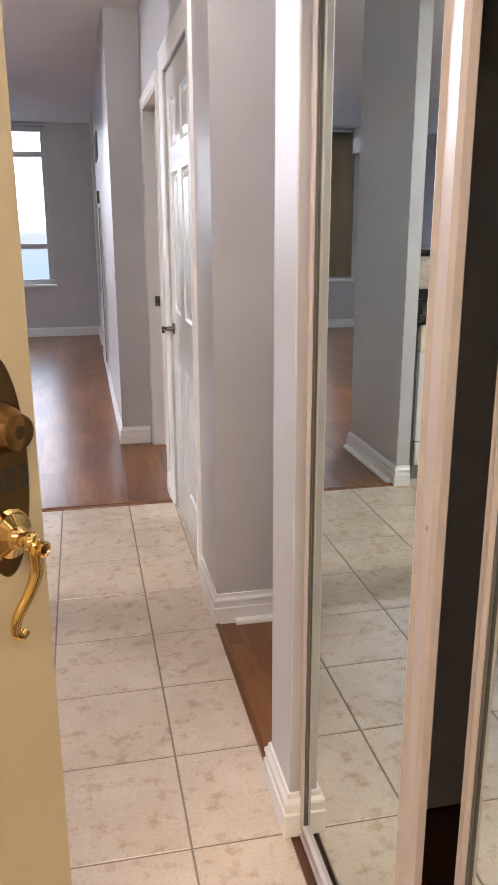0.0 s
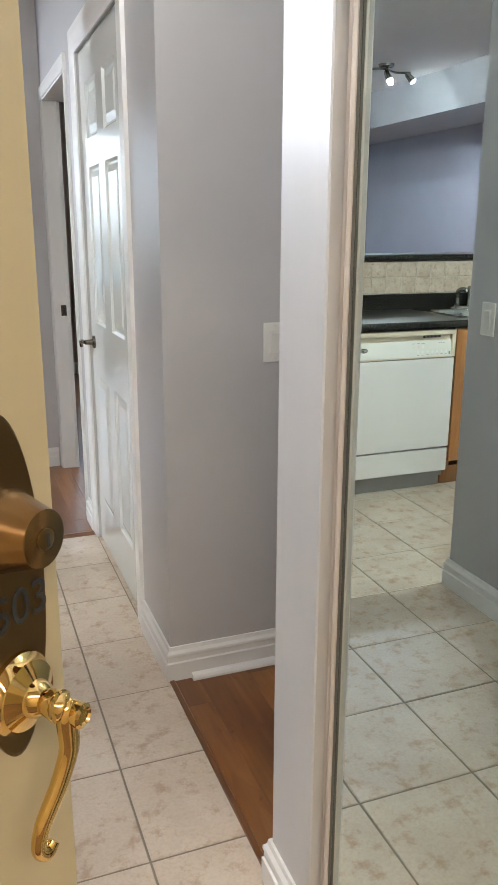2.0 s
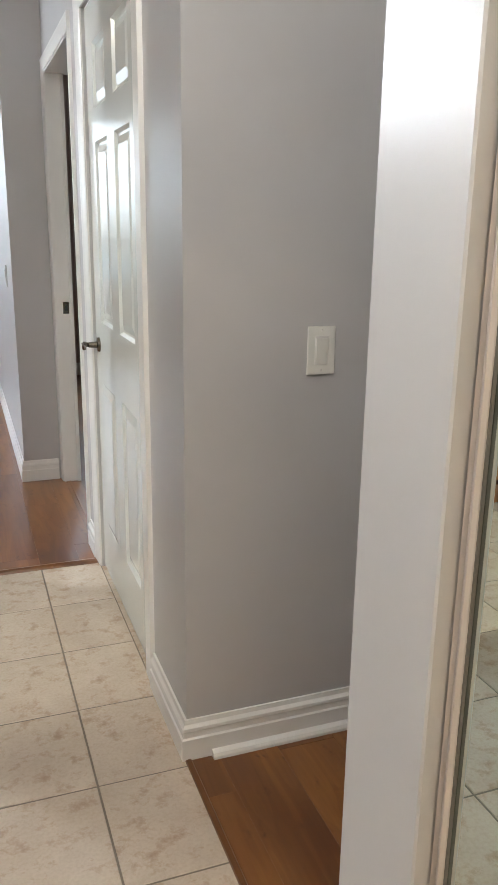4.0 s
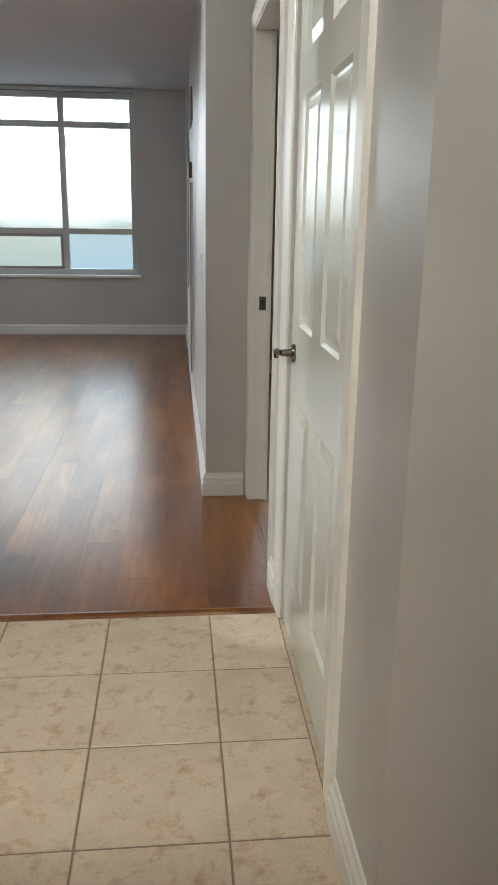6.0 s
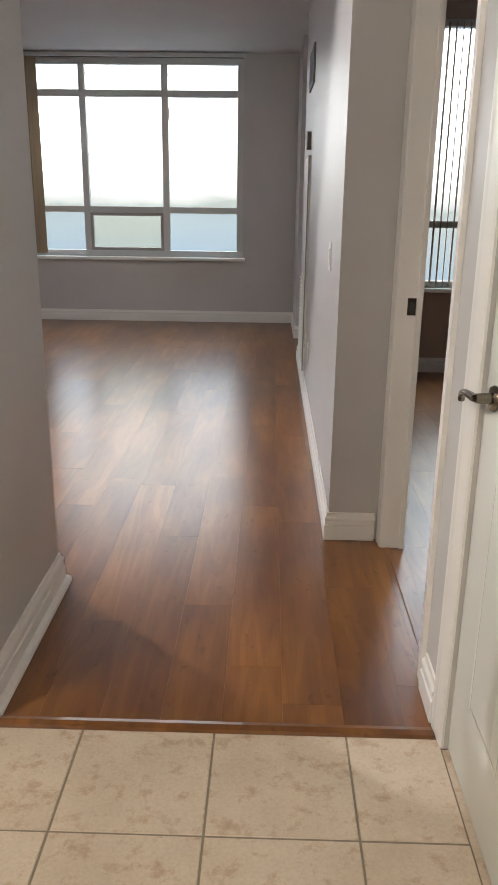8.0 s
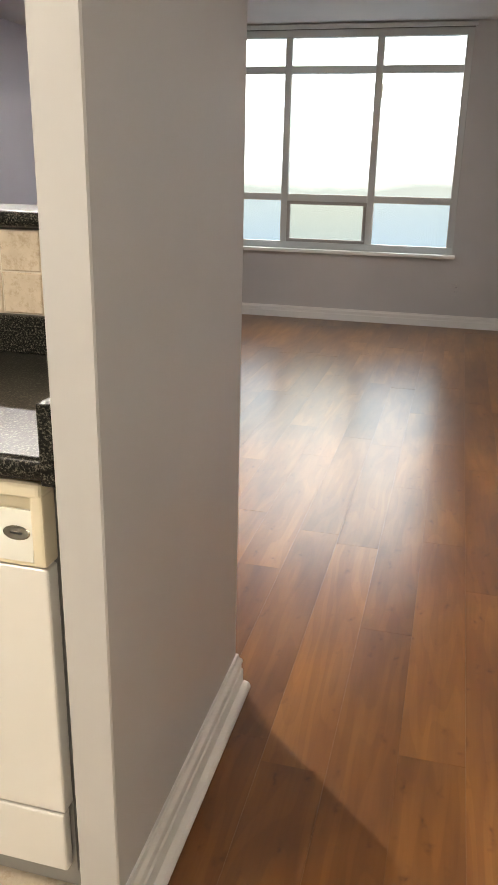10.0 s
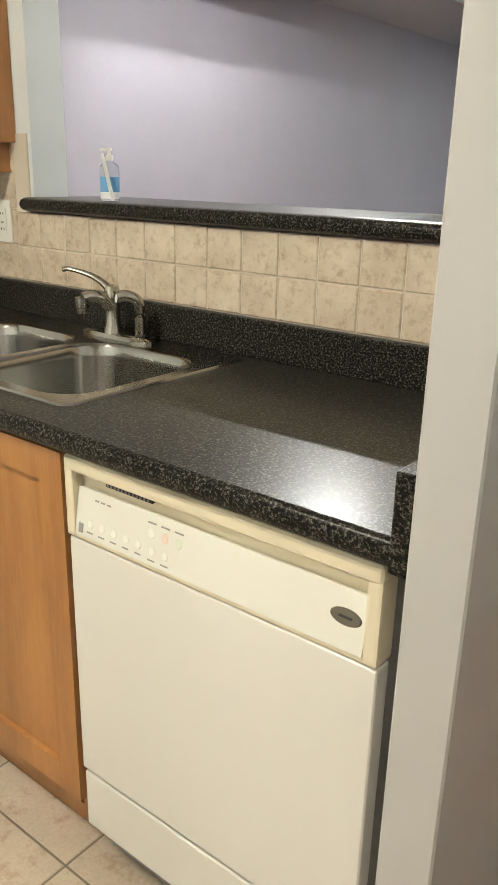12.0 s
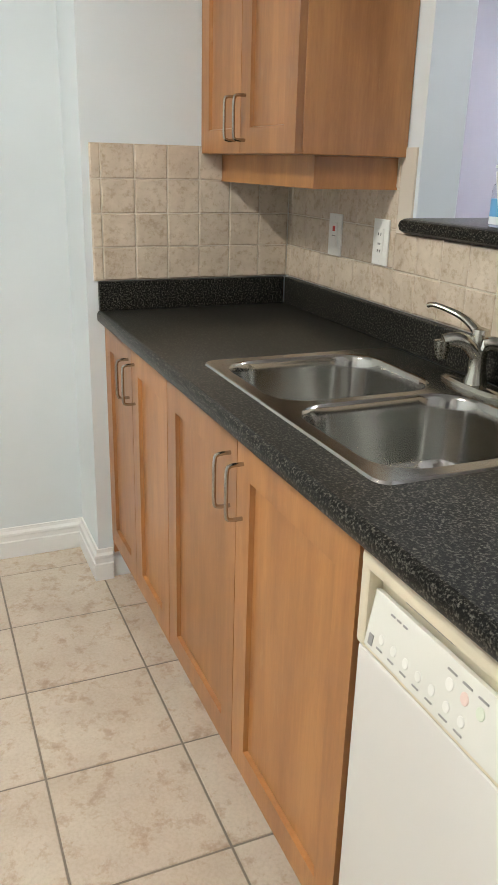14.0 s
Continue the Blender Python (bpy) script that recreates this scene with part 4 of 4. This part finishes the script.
# dishwasher
dwx0, dwx1, dwy = -1.438, -0.840, 4.172
dw = thing("dishwasher", "cream and white built-in dishwasher under the worktop", "dishwasher")
part("body", block(dwx0 + 0.006, dwx1 - 0.004, dwy + 0.035, 4.75, 0.06, 0.872), GREYPL, dw)
door = part("door", block(dwx0, dwx1, dwy - 0.004, dwy + 0.030, 0.236, 0.726, 0.006, 3), APPL, dw, "off-white smooth door panel")
cons = bmesh.new()
add_block(cons, dwx0, dwx1, dwy - 0.010, dwy + 0.034, 0.848, 0.876, 0.009, 3)
add_block(cons, dwx0, dwx0 + 0.022, dwy - 0.008, dwy + 0.034, 0.730, 0.856, 0.005)
add_block(cons, dwx1 - 0.022, dwx1, dwy - 0.008, dwy + 0.034, 0.730, 0.856, 0.005)
add_block(cons, dwx0 + 0.015, dwx1 - 0.015, dwy - 0.006, dwy + 0.034, 0.730, 0.738, 0.002)
add_block(cons, dwx0 + 0.015, dwx1 - 0.015, dwy + 0.014, dwy + 0.034, 0.81, 0.858, 0.002)
con = part("console", cons, APPLC, dw, "cream control console with a grip recess")
pan = block(dwx0 + 0.022, dwx1 - 0.022, -0.004, 0.004, -0.042, 0.042, 0.001)
pan.transform(pose(0, dwy + 0.002, 0.779, -9, 0, 0))
part("control_panel", pan, APPLP, dw, "white control panel")
kick = part("kick_plate", block(dwx0 + 0.003, dwx1 - 0.004, dwy - 0.002, dwy + 0.022, 0.098, 0.228, 0.006, 3), APPL, dw, "off-white lower access panel")
part("toe_plate", block(dwx0 + 0.01, dwx1 - 0.01, dwy + 0.055, dwy + 0.065, 0.0, 0.10), GREYPL, dw, "grey recessed toe plate")
vent = part("vent", block(dwx0 + 0.085, dwx0 + 0.190, dwy + 0.008, dwy + 0.016, 0.834, 0.846, 0.001), DARKPL, dw, "dark steam vent")
for k in range(12):
    part("vent_rib", block(dwx0 + 0.089 + k * 0.0083, dwx0 + 0.092 + k * 0.0083, dwy + 0.0065, dwy + 0.009, 0.835, 0.845), GREYPL, vent)
TP = pose(0, dwy + 0.002, 0.779, -9, 0, 0)


def on_panel(name, x, z, w, h, mat, round_=False, d=0.0012):
    if round_:
        b = turned([(0, 0), (w, 0), (w * 0.9, d), (0, d)], 20, Matrix.Translation((x, -0.004, z)) @ pose(0, 0, 0, 90, 0, 0) @ Matrix.Diagonal((1, h / w, 1, 1)))
    else:
        b = block(x - w / 2, x + w / 2, -0.004 - d, -0.0038, z - h / 2, z + h / 2)
    b.transform(TP)
    return part(name, b, mat, dw)


on_panel("badge", dwx1 - 0.052, 0.004, 0.024, 0.012, GRAPHITE, True)
on_panel("badge_bar", dwx1 - 0.052, 0.004, 0.020, 0.003, DARKPL, False, 0.002)
for k in range(5):
    on_panel("button", dwx0 + 0.058 + k * 0.028, -0.016, 0.0065, 0.0075, PLASTIC, True, 0.0007)
    on_panel("button_mark", dwx0 + 0.058 + k * 0.028, -0.031, 0.013, 0.0022, GREYPL)
on_panel("button_mark", dwx0 + 0.036, -0.028, 0.010, 0.016, GREYPL)
for k in range(3):
    on_panel("indicator_mark", dwx0 + 0.070 + k * 0.014, 0.027, 0.009, 0.0025, GREYPL)
for k, mat in enumerate((PLASTIC, PINK, GREEN)):
    on_panel("button", dwx0 + 0.196 + k * 0.028, 0.010, 0.0075, 0.0085, mat, True, 0.0007)
    on_panel("button_mark", dwx0 + 0.196 + k * 0.028, 0.027, 0.017, 0.0025, GREYPL)
for k in range(2):
    on_panel("button", dwx0 + 0.200 + k * 0.028, -0.018, 0.0065, 0.0075, PLASTIC, True, 0.0007)
    on_panel("button_mark", dwx0 + 0.200 + k * 0.028, -0.033, 0.015, 0.0022, GREYPL)

# sink


def rounded(x0, x1, y0, y1, r, n=6):
    out = []
    for cx, cy, a0 in ((x1 - r, y0 + r, -90), (x1 - r, y1 - r, 0), (x0 + r, y1 - r, 90), (x0 + r, y0 + r, 180)):
        for k in range(n + 1):
            a = radians(a0 + 90 * k / n)
            out.append((cx + r * math.cos(a), cy + r * math.sin(a)))
    return out


def bowl(x0, x1, y0, y1, top, depth, r):
    bm = bmesh.new()
    rings = []
    for inset, z, rr in ((0.0, top, r), (0.003, top - 0.002, r), (0.006, top - 0.008, r), (0.009, top - 0.03, r), (0.016, top - depth + 0.045, r), (0.028, top - depth + 0.018, r * 0.9), (0.055, top - depth + 0.002, r * 0.7), (0.10, top - depth, r * 0.5)):
        rings.append([bm.verts.new((x, y, z)) for x, y in rounded(x0 + inset, x1 - inset, y0 + inset, y1 - inset, max(rr, 0.01))])
    n = len(rings[0])
    for a, b in zip(rings, rings[1:]):
        for k in range(n):
            bm.faces.new((a[k], a[(k + 1) % n], b[(k + 1) % n], b[k]))
    bm.faces.new(rings[-1])
    bmesh.ops.recalc_face_normals(bm, faces=bm.faces)
    for f in bm.faces:
        f.normal_flip()
    return bm


sink = thing("sink", "double-bowl stainless steel sink set in the worktop", "sink")
ST = CT + 0.004
bowls = [(-2.258, -1.917, 4.262, 4.640), (-1.895, -1.543, 4.262, 4.648)]
deck = bmesh.new()
outer = rounded(SX0, SX1, SY0, SY1 + 0.045, 0.03)
vo = [deck.verts.new((x, y, ST)) for x, y in outer]
eo = [deck.edges.new((vo[i], vo[(i + 1) % len(vo)])) for i in range(len(vo))]
allE = list(eo)
for b in bowls:
    vb = [deck.verts.new((x, y, ST)) for x, y in rounded(*b, 0.085)]
    allE += [deck.edges.new((vb[i], vb[(i + 1) % len(vb)])) for i in range(len(vb))]
bmesh.ops.triangle_fill(deck, use_beauty=True, use_dissolve=False, edges=allE)
low = [deck.verts.new((x + (0.004 if x > -1.9 else -0.004), y + (0.004 if y > 4.45 else -0.004), CT - 0.001)) for x, y in outer]
for i in range(len(vo)):
    deck.faces.new((vo[i], vo[(i + 1) % len(vo)], low[(i + 1) % len(vo)], low[i]))
bmesh.ops.recalc_face_normals(deck, faces=deck.faces)
part("rim", deck, STEEL, sink, "", 40)
for b in bowls:
    o = part("bowl", bowl(*b, ST, 0.175, 0.085), STEEL, sink, "", 50)
    cx, cy = (b[0] + b[1]) / 2, (b[2] + b[3]) / 2
    part("drain", turned([(0.02, 0.0), (0.042, 0.001), (0.044, 0.004), (0.036, 0.003), (0.0, 0.001)], 28, pose(cx, cy, ST - 0.1745)), GRAPHITE, o)

fa = thing("faucet", "single-lever brushed nickel kitchen faucet behind the sink", "faucet")
FX, FY = -1.893, 4.694
esc = bmesh.new()
join(esc, turned([(0, 0), (0.030, 0), (0.030, 0.006), (0.026, 0.012), (0, 0.013)], 32, Matrix.Translation((FX + 0.01, FY, ST)) @ Matrix.Diagonal((4.0, 1.0, 1, 1))))
part("base_plate", esc, CHROME, fa, "", 40)
part("body", turned([(0, 0), (0.025, 0.0), (0.023, 0.012), (0.019, 0.025), (0.0175, 0.06), (0.019, 0.085), (0.020, 0.10), (0.016, 0.115), (0, 0.12)], 28, pose(FX, FY, ST + 0.010)), CHROME, fa, "", 50)
part("spout", tube(curve_points([(FX, FY, ST + 0.07), (FX - 0.008, FY - 0.028, ST + 0.098), (FX - 0.016, FY - 0.055, ST + 0.104), (FX - 0.022, FY - 0.075, ST + 0.100)], 20), [0.017 - 0.003 * i / 20 for i in range(21)], 16), CHROME, fa, "", 60)
part("aerator", turned([(0, 0), (0.013, 0), (0.0135, 0.012), (0.0155, 0.014), (0.0165, 0.036), (0, 0.040)], 24, pose(FX - 0.022, FY - 0.076, ST + 0.066)), CHROME, fa, "", 40)
part("handle", tube(curve_points([(FX, FY, ST + 0.105), (FX - 0.015, FY - 0.005, ST + 0.125), (FX - 0.045, FY - 0.022, ST + 0.146), (FX - 0.092, FY - 0.048, ST + 0.160), (FX - 0.110, FY - 0.056, ST + 0.158)], 24),
                    [0.017 - 0.009 * min(1, i / 16) for i in range(25)], 14, 0.7), CHROME, fa, "curved lever handle", 60)
sp = thing("side_sprayer", "brushed nickel side sprayer beside the faucet", "sprayer")
part("collar", turned([(0, 0), (0.021, 0), (0.019, 0.006), (0.014, 0.009), (0, 0.009)], 24, pose(FX + 0.085, FY + 0.008, ST + 0.001)), CHROME, sp, "", 40)
part("neck_ring", turned([(0, 0), (0.0125, 0), (0.0125, 0.008), (0, 0.008)], 20, pose(FX + 0.085, FY + 0.008, ST + 0.010)), DARKPL, sp)
part("wand", tube(curve_points([(FX + 0.085, FY + 0.008, ST + 0.018), (FX + 0.085, FY + 0.008, ST + 0.08), (FX + 0.080, FY + 0.0, ST + 0.102), (FX + 0.064, FY - 0.018, ST + 0.110), (FX + 0.052, FY - 0.030, ST + 0.106)], 20), [0.0125 + 0.002 * i / 20 for i in range(21)], 16), CHROME, sp, "", 60)
part("nozzle", turned([(0, 0), (0.013, 0), (0.011, 0.004), (0.005, 0.004), (0.004, 0.002), (0, 0.002)], 20, pose(FX + 0.051, FY - 0.0305, ST + 0.106, 78, 0, -38)), WHITELBL, sp)

# sanitiser bottle on the bar
bx, by = -2.005, 4.800
bo = thing("pump_bottle", "clear pump bottle of gel with a blue and white label", "bottle", pose(bx, by, 1.241, 0, 0, 35) @ Matrix.Diagonal((0.72, 0.72, 0.72, 1)))
part("bottle", turned([(0, 0), (0.026, 0), (0.029, 0.004), (0.029, 0.105), (0.026, 0.118), (0.013, 0.128), (0.012, 0.134), (0, 0.134)], 28, Matrix.Diagonal((1.15, 0.75, 1, 1))), GEL, bo, "", 40)
part("label", turned([(0.0296, 0.030), (0.0297, 0.030), (0.0297, 0.080), (0.0296, 0.080)], 28, Matrix.Diagonal((1.15, 0.75, 1, 1))), BLUELBL, bo, "blue label")
part("label_band", turned([(0.0299, 0.008), (0.0300, 0.008), (0.0300, 0.030), (0.0299, 0.030)], 28, Matrix.Diagonal((1.15, 0.75, 1, 1))), WHITELBL, bo, "white label band")
part("pump", turned([(0, 0), (0.014, 0), (0.014, 0.018), (0.006, 0.020), (0.005, 0.032), (0.010, 0.033), (0.010, 0.042), (0, 0.043)], 20, pose(0, 0, 0.132)), PLASTIC, bo, "white pump head")
part("nozzle", block(-0.032, 0.0, -0.005, 0.005, 0.164, 0.173, 0.002), PLASTIC, bo)
tubey = tagged(part("wipe_strip", tube([(bx + 0.034, by - 0.0225, 1.243), (bx + 0.020, by - 0.026, 1.30), (bx + 0.0075, by - 0.029, 1.352)], [0.008, 0.0075, 0.006], 12, 0.3), PLASTIC), "thin white plastic strip leaning on the pump bottle", "strip")

# ---------------------------------------------------------------- ceiling lights
tl = thing("track_light", "three-spot chrome ceiling light on a wavy bar", "ceiling light")
part("canopy", turned([(0, 0), (0.06, 0), (0.058, -0.016), (0.045, -0.024), (0, -0.025)], 32, pose(-2.18, 6.32, CEIL - 0.001)), CHROME, tl, "", 40)
part("bar", tube(curve_points([(-2.38, 6.30, CEIL - 0.05), (-2.28, 6.36, CEIL - 0.045), (-2.18, 6.32, CEIL - 0.035), (-2.08, 6.28, CEIL - 0.045), (-1.98, 6.32, CEIL - 0.05)], 24), 0.008, 10), CHROME, tl, "", 60)
for x, y, a in ((-2.37, 6.305, 40), (-2.18, 6.30, 10), (-1.99, 6.315, -40)):
    aim = Matrix.Translation((x, y, CEIL - 0.075)) @ pose(0, 0, 0, -34, a * 0.7, 0)
    hd = part("spot_head", turned([(0, 0.03), (0.016, 0.03), (0.020, 0.02), (0.027, -0.045), (0.030, -0.055), (0.027, -0.055), (0.024, -0.04), (0, -0.035)], 24, aim), CHROME, tl, "", 40)
    part("bulb", turned([(0, -0.036), (0.020, -0.040), (0.022, -0.050), (0.012, -0.056), (0, -0.057)], 20, aim), BULB, hd, "lit bulb", 60)
    tip = aim @ Vector((0, 0, -0.075))
    goal = Vector({10: (-0.35, 4.55, 0.0), 40: (-3.3, 8.2, 0.9), -40: (-3.3, 6.7, 0.5)}[a])
    lamp("spot_lamp", "SPOT", look(tip, goal), 310 if a == 10 else 60, SPOTLIGHT, 0.014, cone=104 if a == 10 else 165)


def dome_light(x, y, label):
    ob = thing("dome_light", label, "ceiling light", group="dome lights")
    part("base", turned([(0, 0), (0.15, 0), (0.15, -0.02), (0.14, -0.025), (0, -0.025)], 40, pose(x, y, CEIL - 0.001)), TRIM, ob, "", 40)
    g = part("shade", turned([(0.138, 0), (0.130, -0.03), (0.10, -0.065), (0.05, -0.085), (0.0, -0.09)], 40, pose(x, y, CEIL - 0.026)), DOME, ob, "glowing glass shade", 60)
    g.visible_shadow = False
    return ob


# made-up fixture for the added hall lamp, out of view
dome_light(-0.15, 1.75, "unseen white glass dome light added on the hall ceiling")
dome_light(-1.75, 3.10, "round white glass dome light on the kitchen ceiling")
cl = thing("corridor_light", "long white ceiling light in the building corridor", "ceiling light")
part("housing", block(-1.55, 0.95, -0.82, -0.58, 2.535, CEIL - 0.001, 0.004), TRIM, cl)
dif = part("diffuser", block(-1.53, 0.93, -0.805, -0.595, 2.515, 2.535, 0.004), DOME, cl, "glowing diffuser")
dif.visible_shadow = False

# ---------------------------------------------------------------- pieces of floors and walls


def slab_mesh(name, w, d, h, r, mat):
    """A thin piece with chamfered upper edges, its top at z = 0 and its centre at the origin."""
    bm = bmesh.new()
    lo = [bm.verts.new((x, y, -h)) for x, y in ((-w / 2, -d / 2), (w / 2, -d / 2), (w / 2, d / 2), (-w / 2, d / 2))]
    mid = [bm.verts.new((v.co.x, v.co.y, -r)) for v in lo]
    up = [bm.verts.new((v.co.x - math.copysign(r, v.co.x), v.co.y - math.copysign(r, v.co.y), 0)) for v in lo]
    for a, b in ((lo, mid), (mid, up)):
        for k in range(4):
            bm.faces.new((a[k], a[(k + 1) % 4], b[(k + 1) % 4], b[k]))
    bm.faces.new(up)
    return mesh_of(name, bm, mat)


floor_tiles = tagged(thing("floor_tiles", "beige mottled ceramic floor tiles in the hall and kitchen", "floor tiles"), kind="structure")
meshes = {}
rnd = random.Random(7)


def piece(name, w, d, h, r, mat, m, parent):
    key = (name, round(w, 3), round(d, 3))
    if key not in meshes:
        meshes[key] = slab_mesh(name, w, d, h, r, mat)
    o = new(name, meshes[key])
    o.parent = parent
    o.matrix_local = m
    return o


JOINT = 0.005
for i in range(-11, 2):
    for j in range(-10, 3):
        x0, x1 = GX + (i - 1) * P, GX + i * P
        y0, y1 = GY + (j - 1) * P, GY + j * P
        x0, x1 = max(x0, -3.27), min(x1, 0.433)
        y0, y1 = max(y0, 0.75), min(y1, THR if x0 > -0.8 else 4.30)
        if x1 <= -0.727:
            y0 = max(y0, 2.22)
        if x1 - x0 < 0.03 or y1 - y0 < 0.03:
            continue
        piece("tile", x1 - x0 - JOINT, y1 - y0 - JOINT, 0.008, 0.0016, TILE,
              pose((x0 + x1) / 2, (y0 + y1) / 2, rnd.uniform(-0.0004, 0.0004), rnd.uniform(-.06, .06), rnd.uniform(-.06, .06), 0), floor_tiles)

PW, PX = 0.159, -0.595
planks = tagged(thing("floor_planks", "glossy reddish-brown laminate planks in the living room", "laminate floor"), kind="structure")


def plank_field(parent, x0, x1, y0, y1, seed):
    rr = random.Random(seed)
    k = math.floor((x0 - PX) / PW)
    while PX + k * PW < x1:
        a, b = max(x0, PX + k * PW), min(x1, PX + (k + 1) * PW)
        y = y0 - rr.uniform(0.0, 1.1)
        while y < y1:
            c, d = max(y, y0), min(y + 1.21, y1)
            y += 1.21
            if d - c > 0.02 and b - a > 0.01:
                piece("plank", b - a - 0.0003, d - c - 0.0004, 0.010, 0.0003, LAMINATE,
                      pose((a + b) / 2, (c + d) / 2, rr.uniform(-0.0003, 0.0003)), parent)
        k += 1


plank_field(planks, -3.35, -0.754, 4.90, 10.70, 10)
plank_field(planks, -0.754, 0.437, THR, 10.70, 11)
den = tagged(thing("floor_planks", "reddish-brown laminate planks of the side room", "laminate floor"), kind="structure")
plank_field(den, 0.433, 1.70, 1.985, 2.835, 12)
bed = tagged(thing("floor_planks", "reddish-brown laminate planks of the bedroom", "laminate floor"), kind="structure")
plank_field(bed, 0.437, 2.4, 4.30, 8.42, 13)

TP_, TJ = 0.1005, 0.003


def wall_tiles(label, spots, m_of, grout):
    ob = tagged(thing("wall_tiles", label, "wall tiles"), kind="structure")
    part("grout_bed", grout, WGROUT, ob)
    for a0, a1, b0, b1 in spots:
        o = piece("wall_tile", a1 - a0 - TJ, b1 - b0 - TJ, 0.006, 0.0025, WTILE, m_of((a0 + a1) / 2, (b0 + b1) / 2), ob)
    return ob


spots = []
for k in range(23):
    x1 = -0.802 - (k - 0.45) * TP_
    x0 = x1 - TP_
    x1, x0 = min(x1, -0.802), max(x0, -2.998)
    if x1 - x0 < 0.02:
        continue
    for r in range(4):
        z0 = 1.012 + r * 0.0945 if x1 > -2.29 else 1.012 + r * 0.0975
        z1 = z0 + (0.0945 if x1 > -2.29 else 0.0975)
        if r > 1 and x1 > -2.29:
            continue
        spots.append((x0, x1, z0, z1))
g = block(-2.998, -2.306, 4.780, 4.7848, 1.011, 1.401)
add_block(g, -2.306, -0.802, 4.780, 4.7848, 1.011, 1.199)
wall_tiles("beige mottled ceramic tiles behind the sink", spots, lambda a, b: pose(a, 4.7765, b, 90, 0, 0), g)
spots = []
for k in range(7):
    y1 = 4.774 - k * TP_
    y0 = max(y1 - TP_, 4.140)
    if y1 - y0 < 0.02:
        continue
    for r in range(4):
        spots.append((y0, y1, 1.012 + r * 0.0975, 1.012 + (r + 1) * 0.0975))
wall_tiles("beige mottled ceramic tiles at the end of the counter", spots, lambda a, b: pose(-2.9915, a, b, 90, 0, 90), block(-2.9998, -2.995, 4.140, 4.776, 1.011, 1.401))
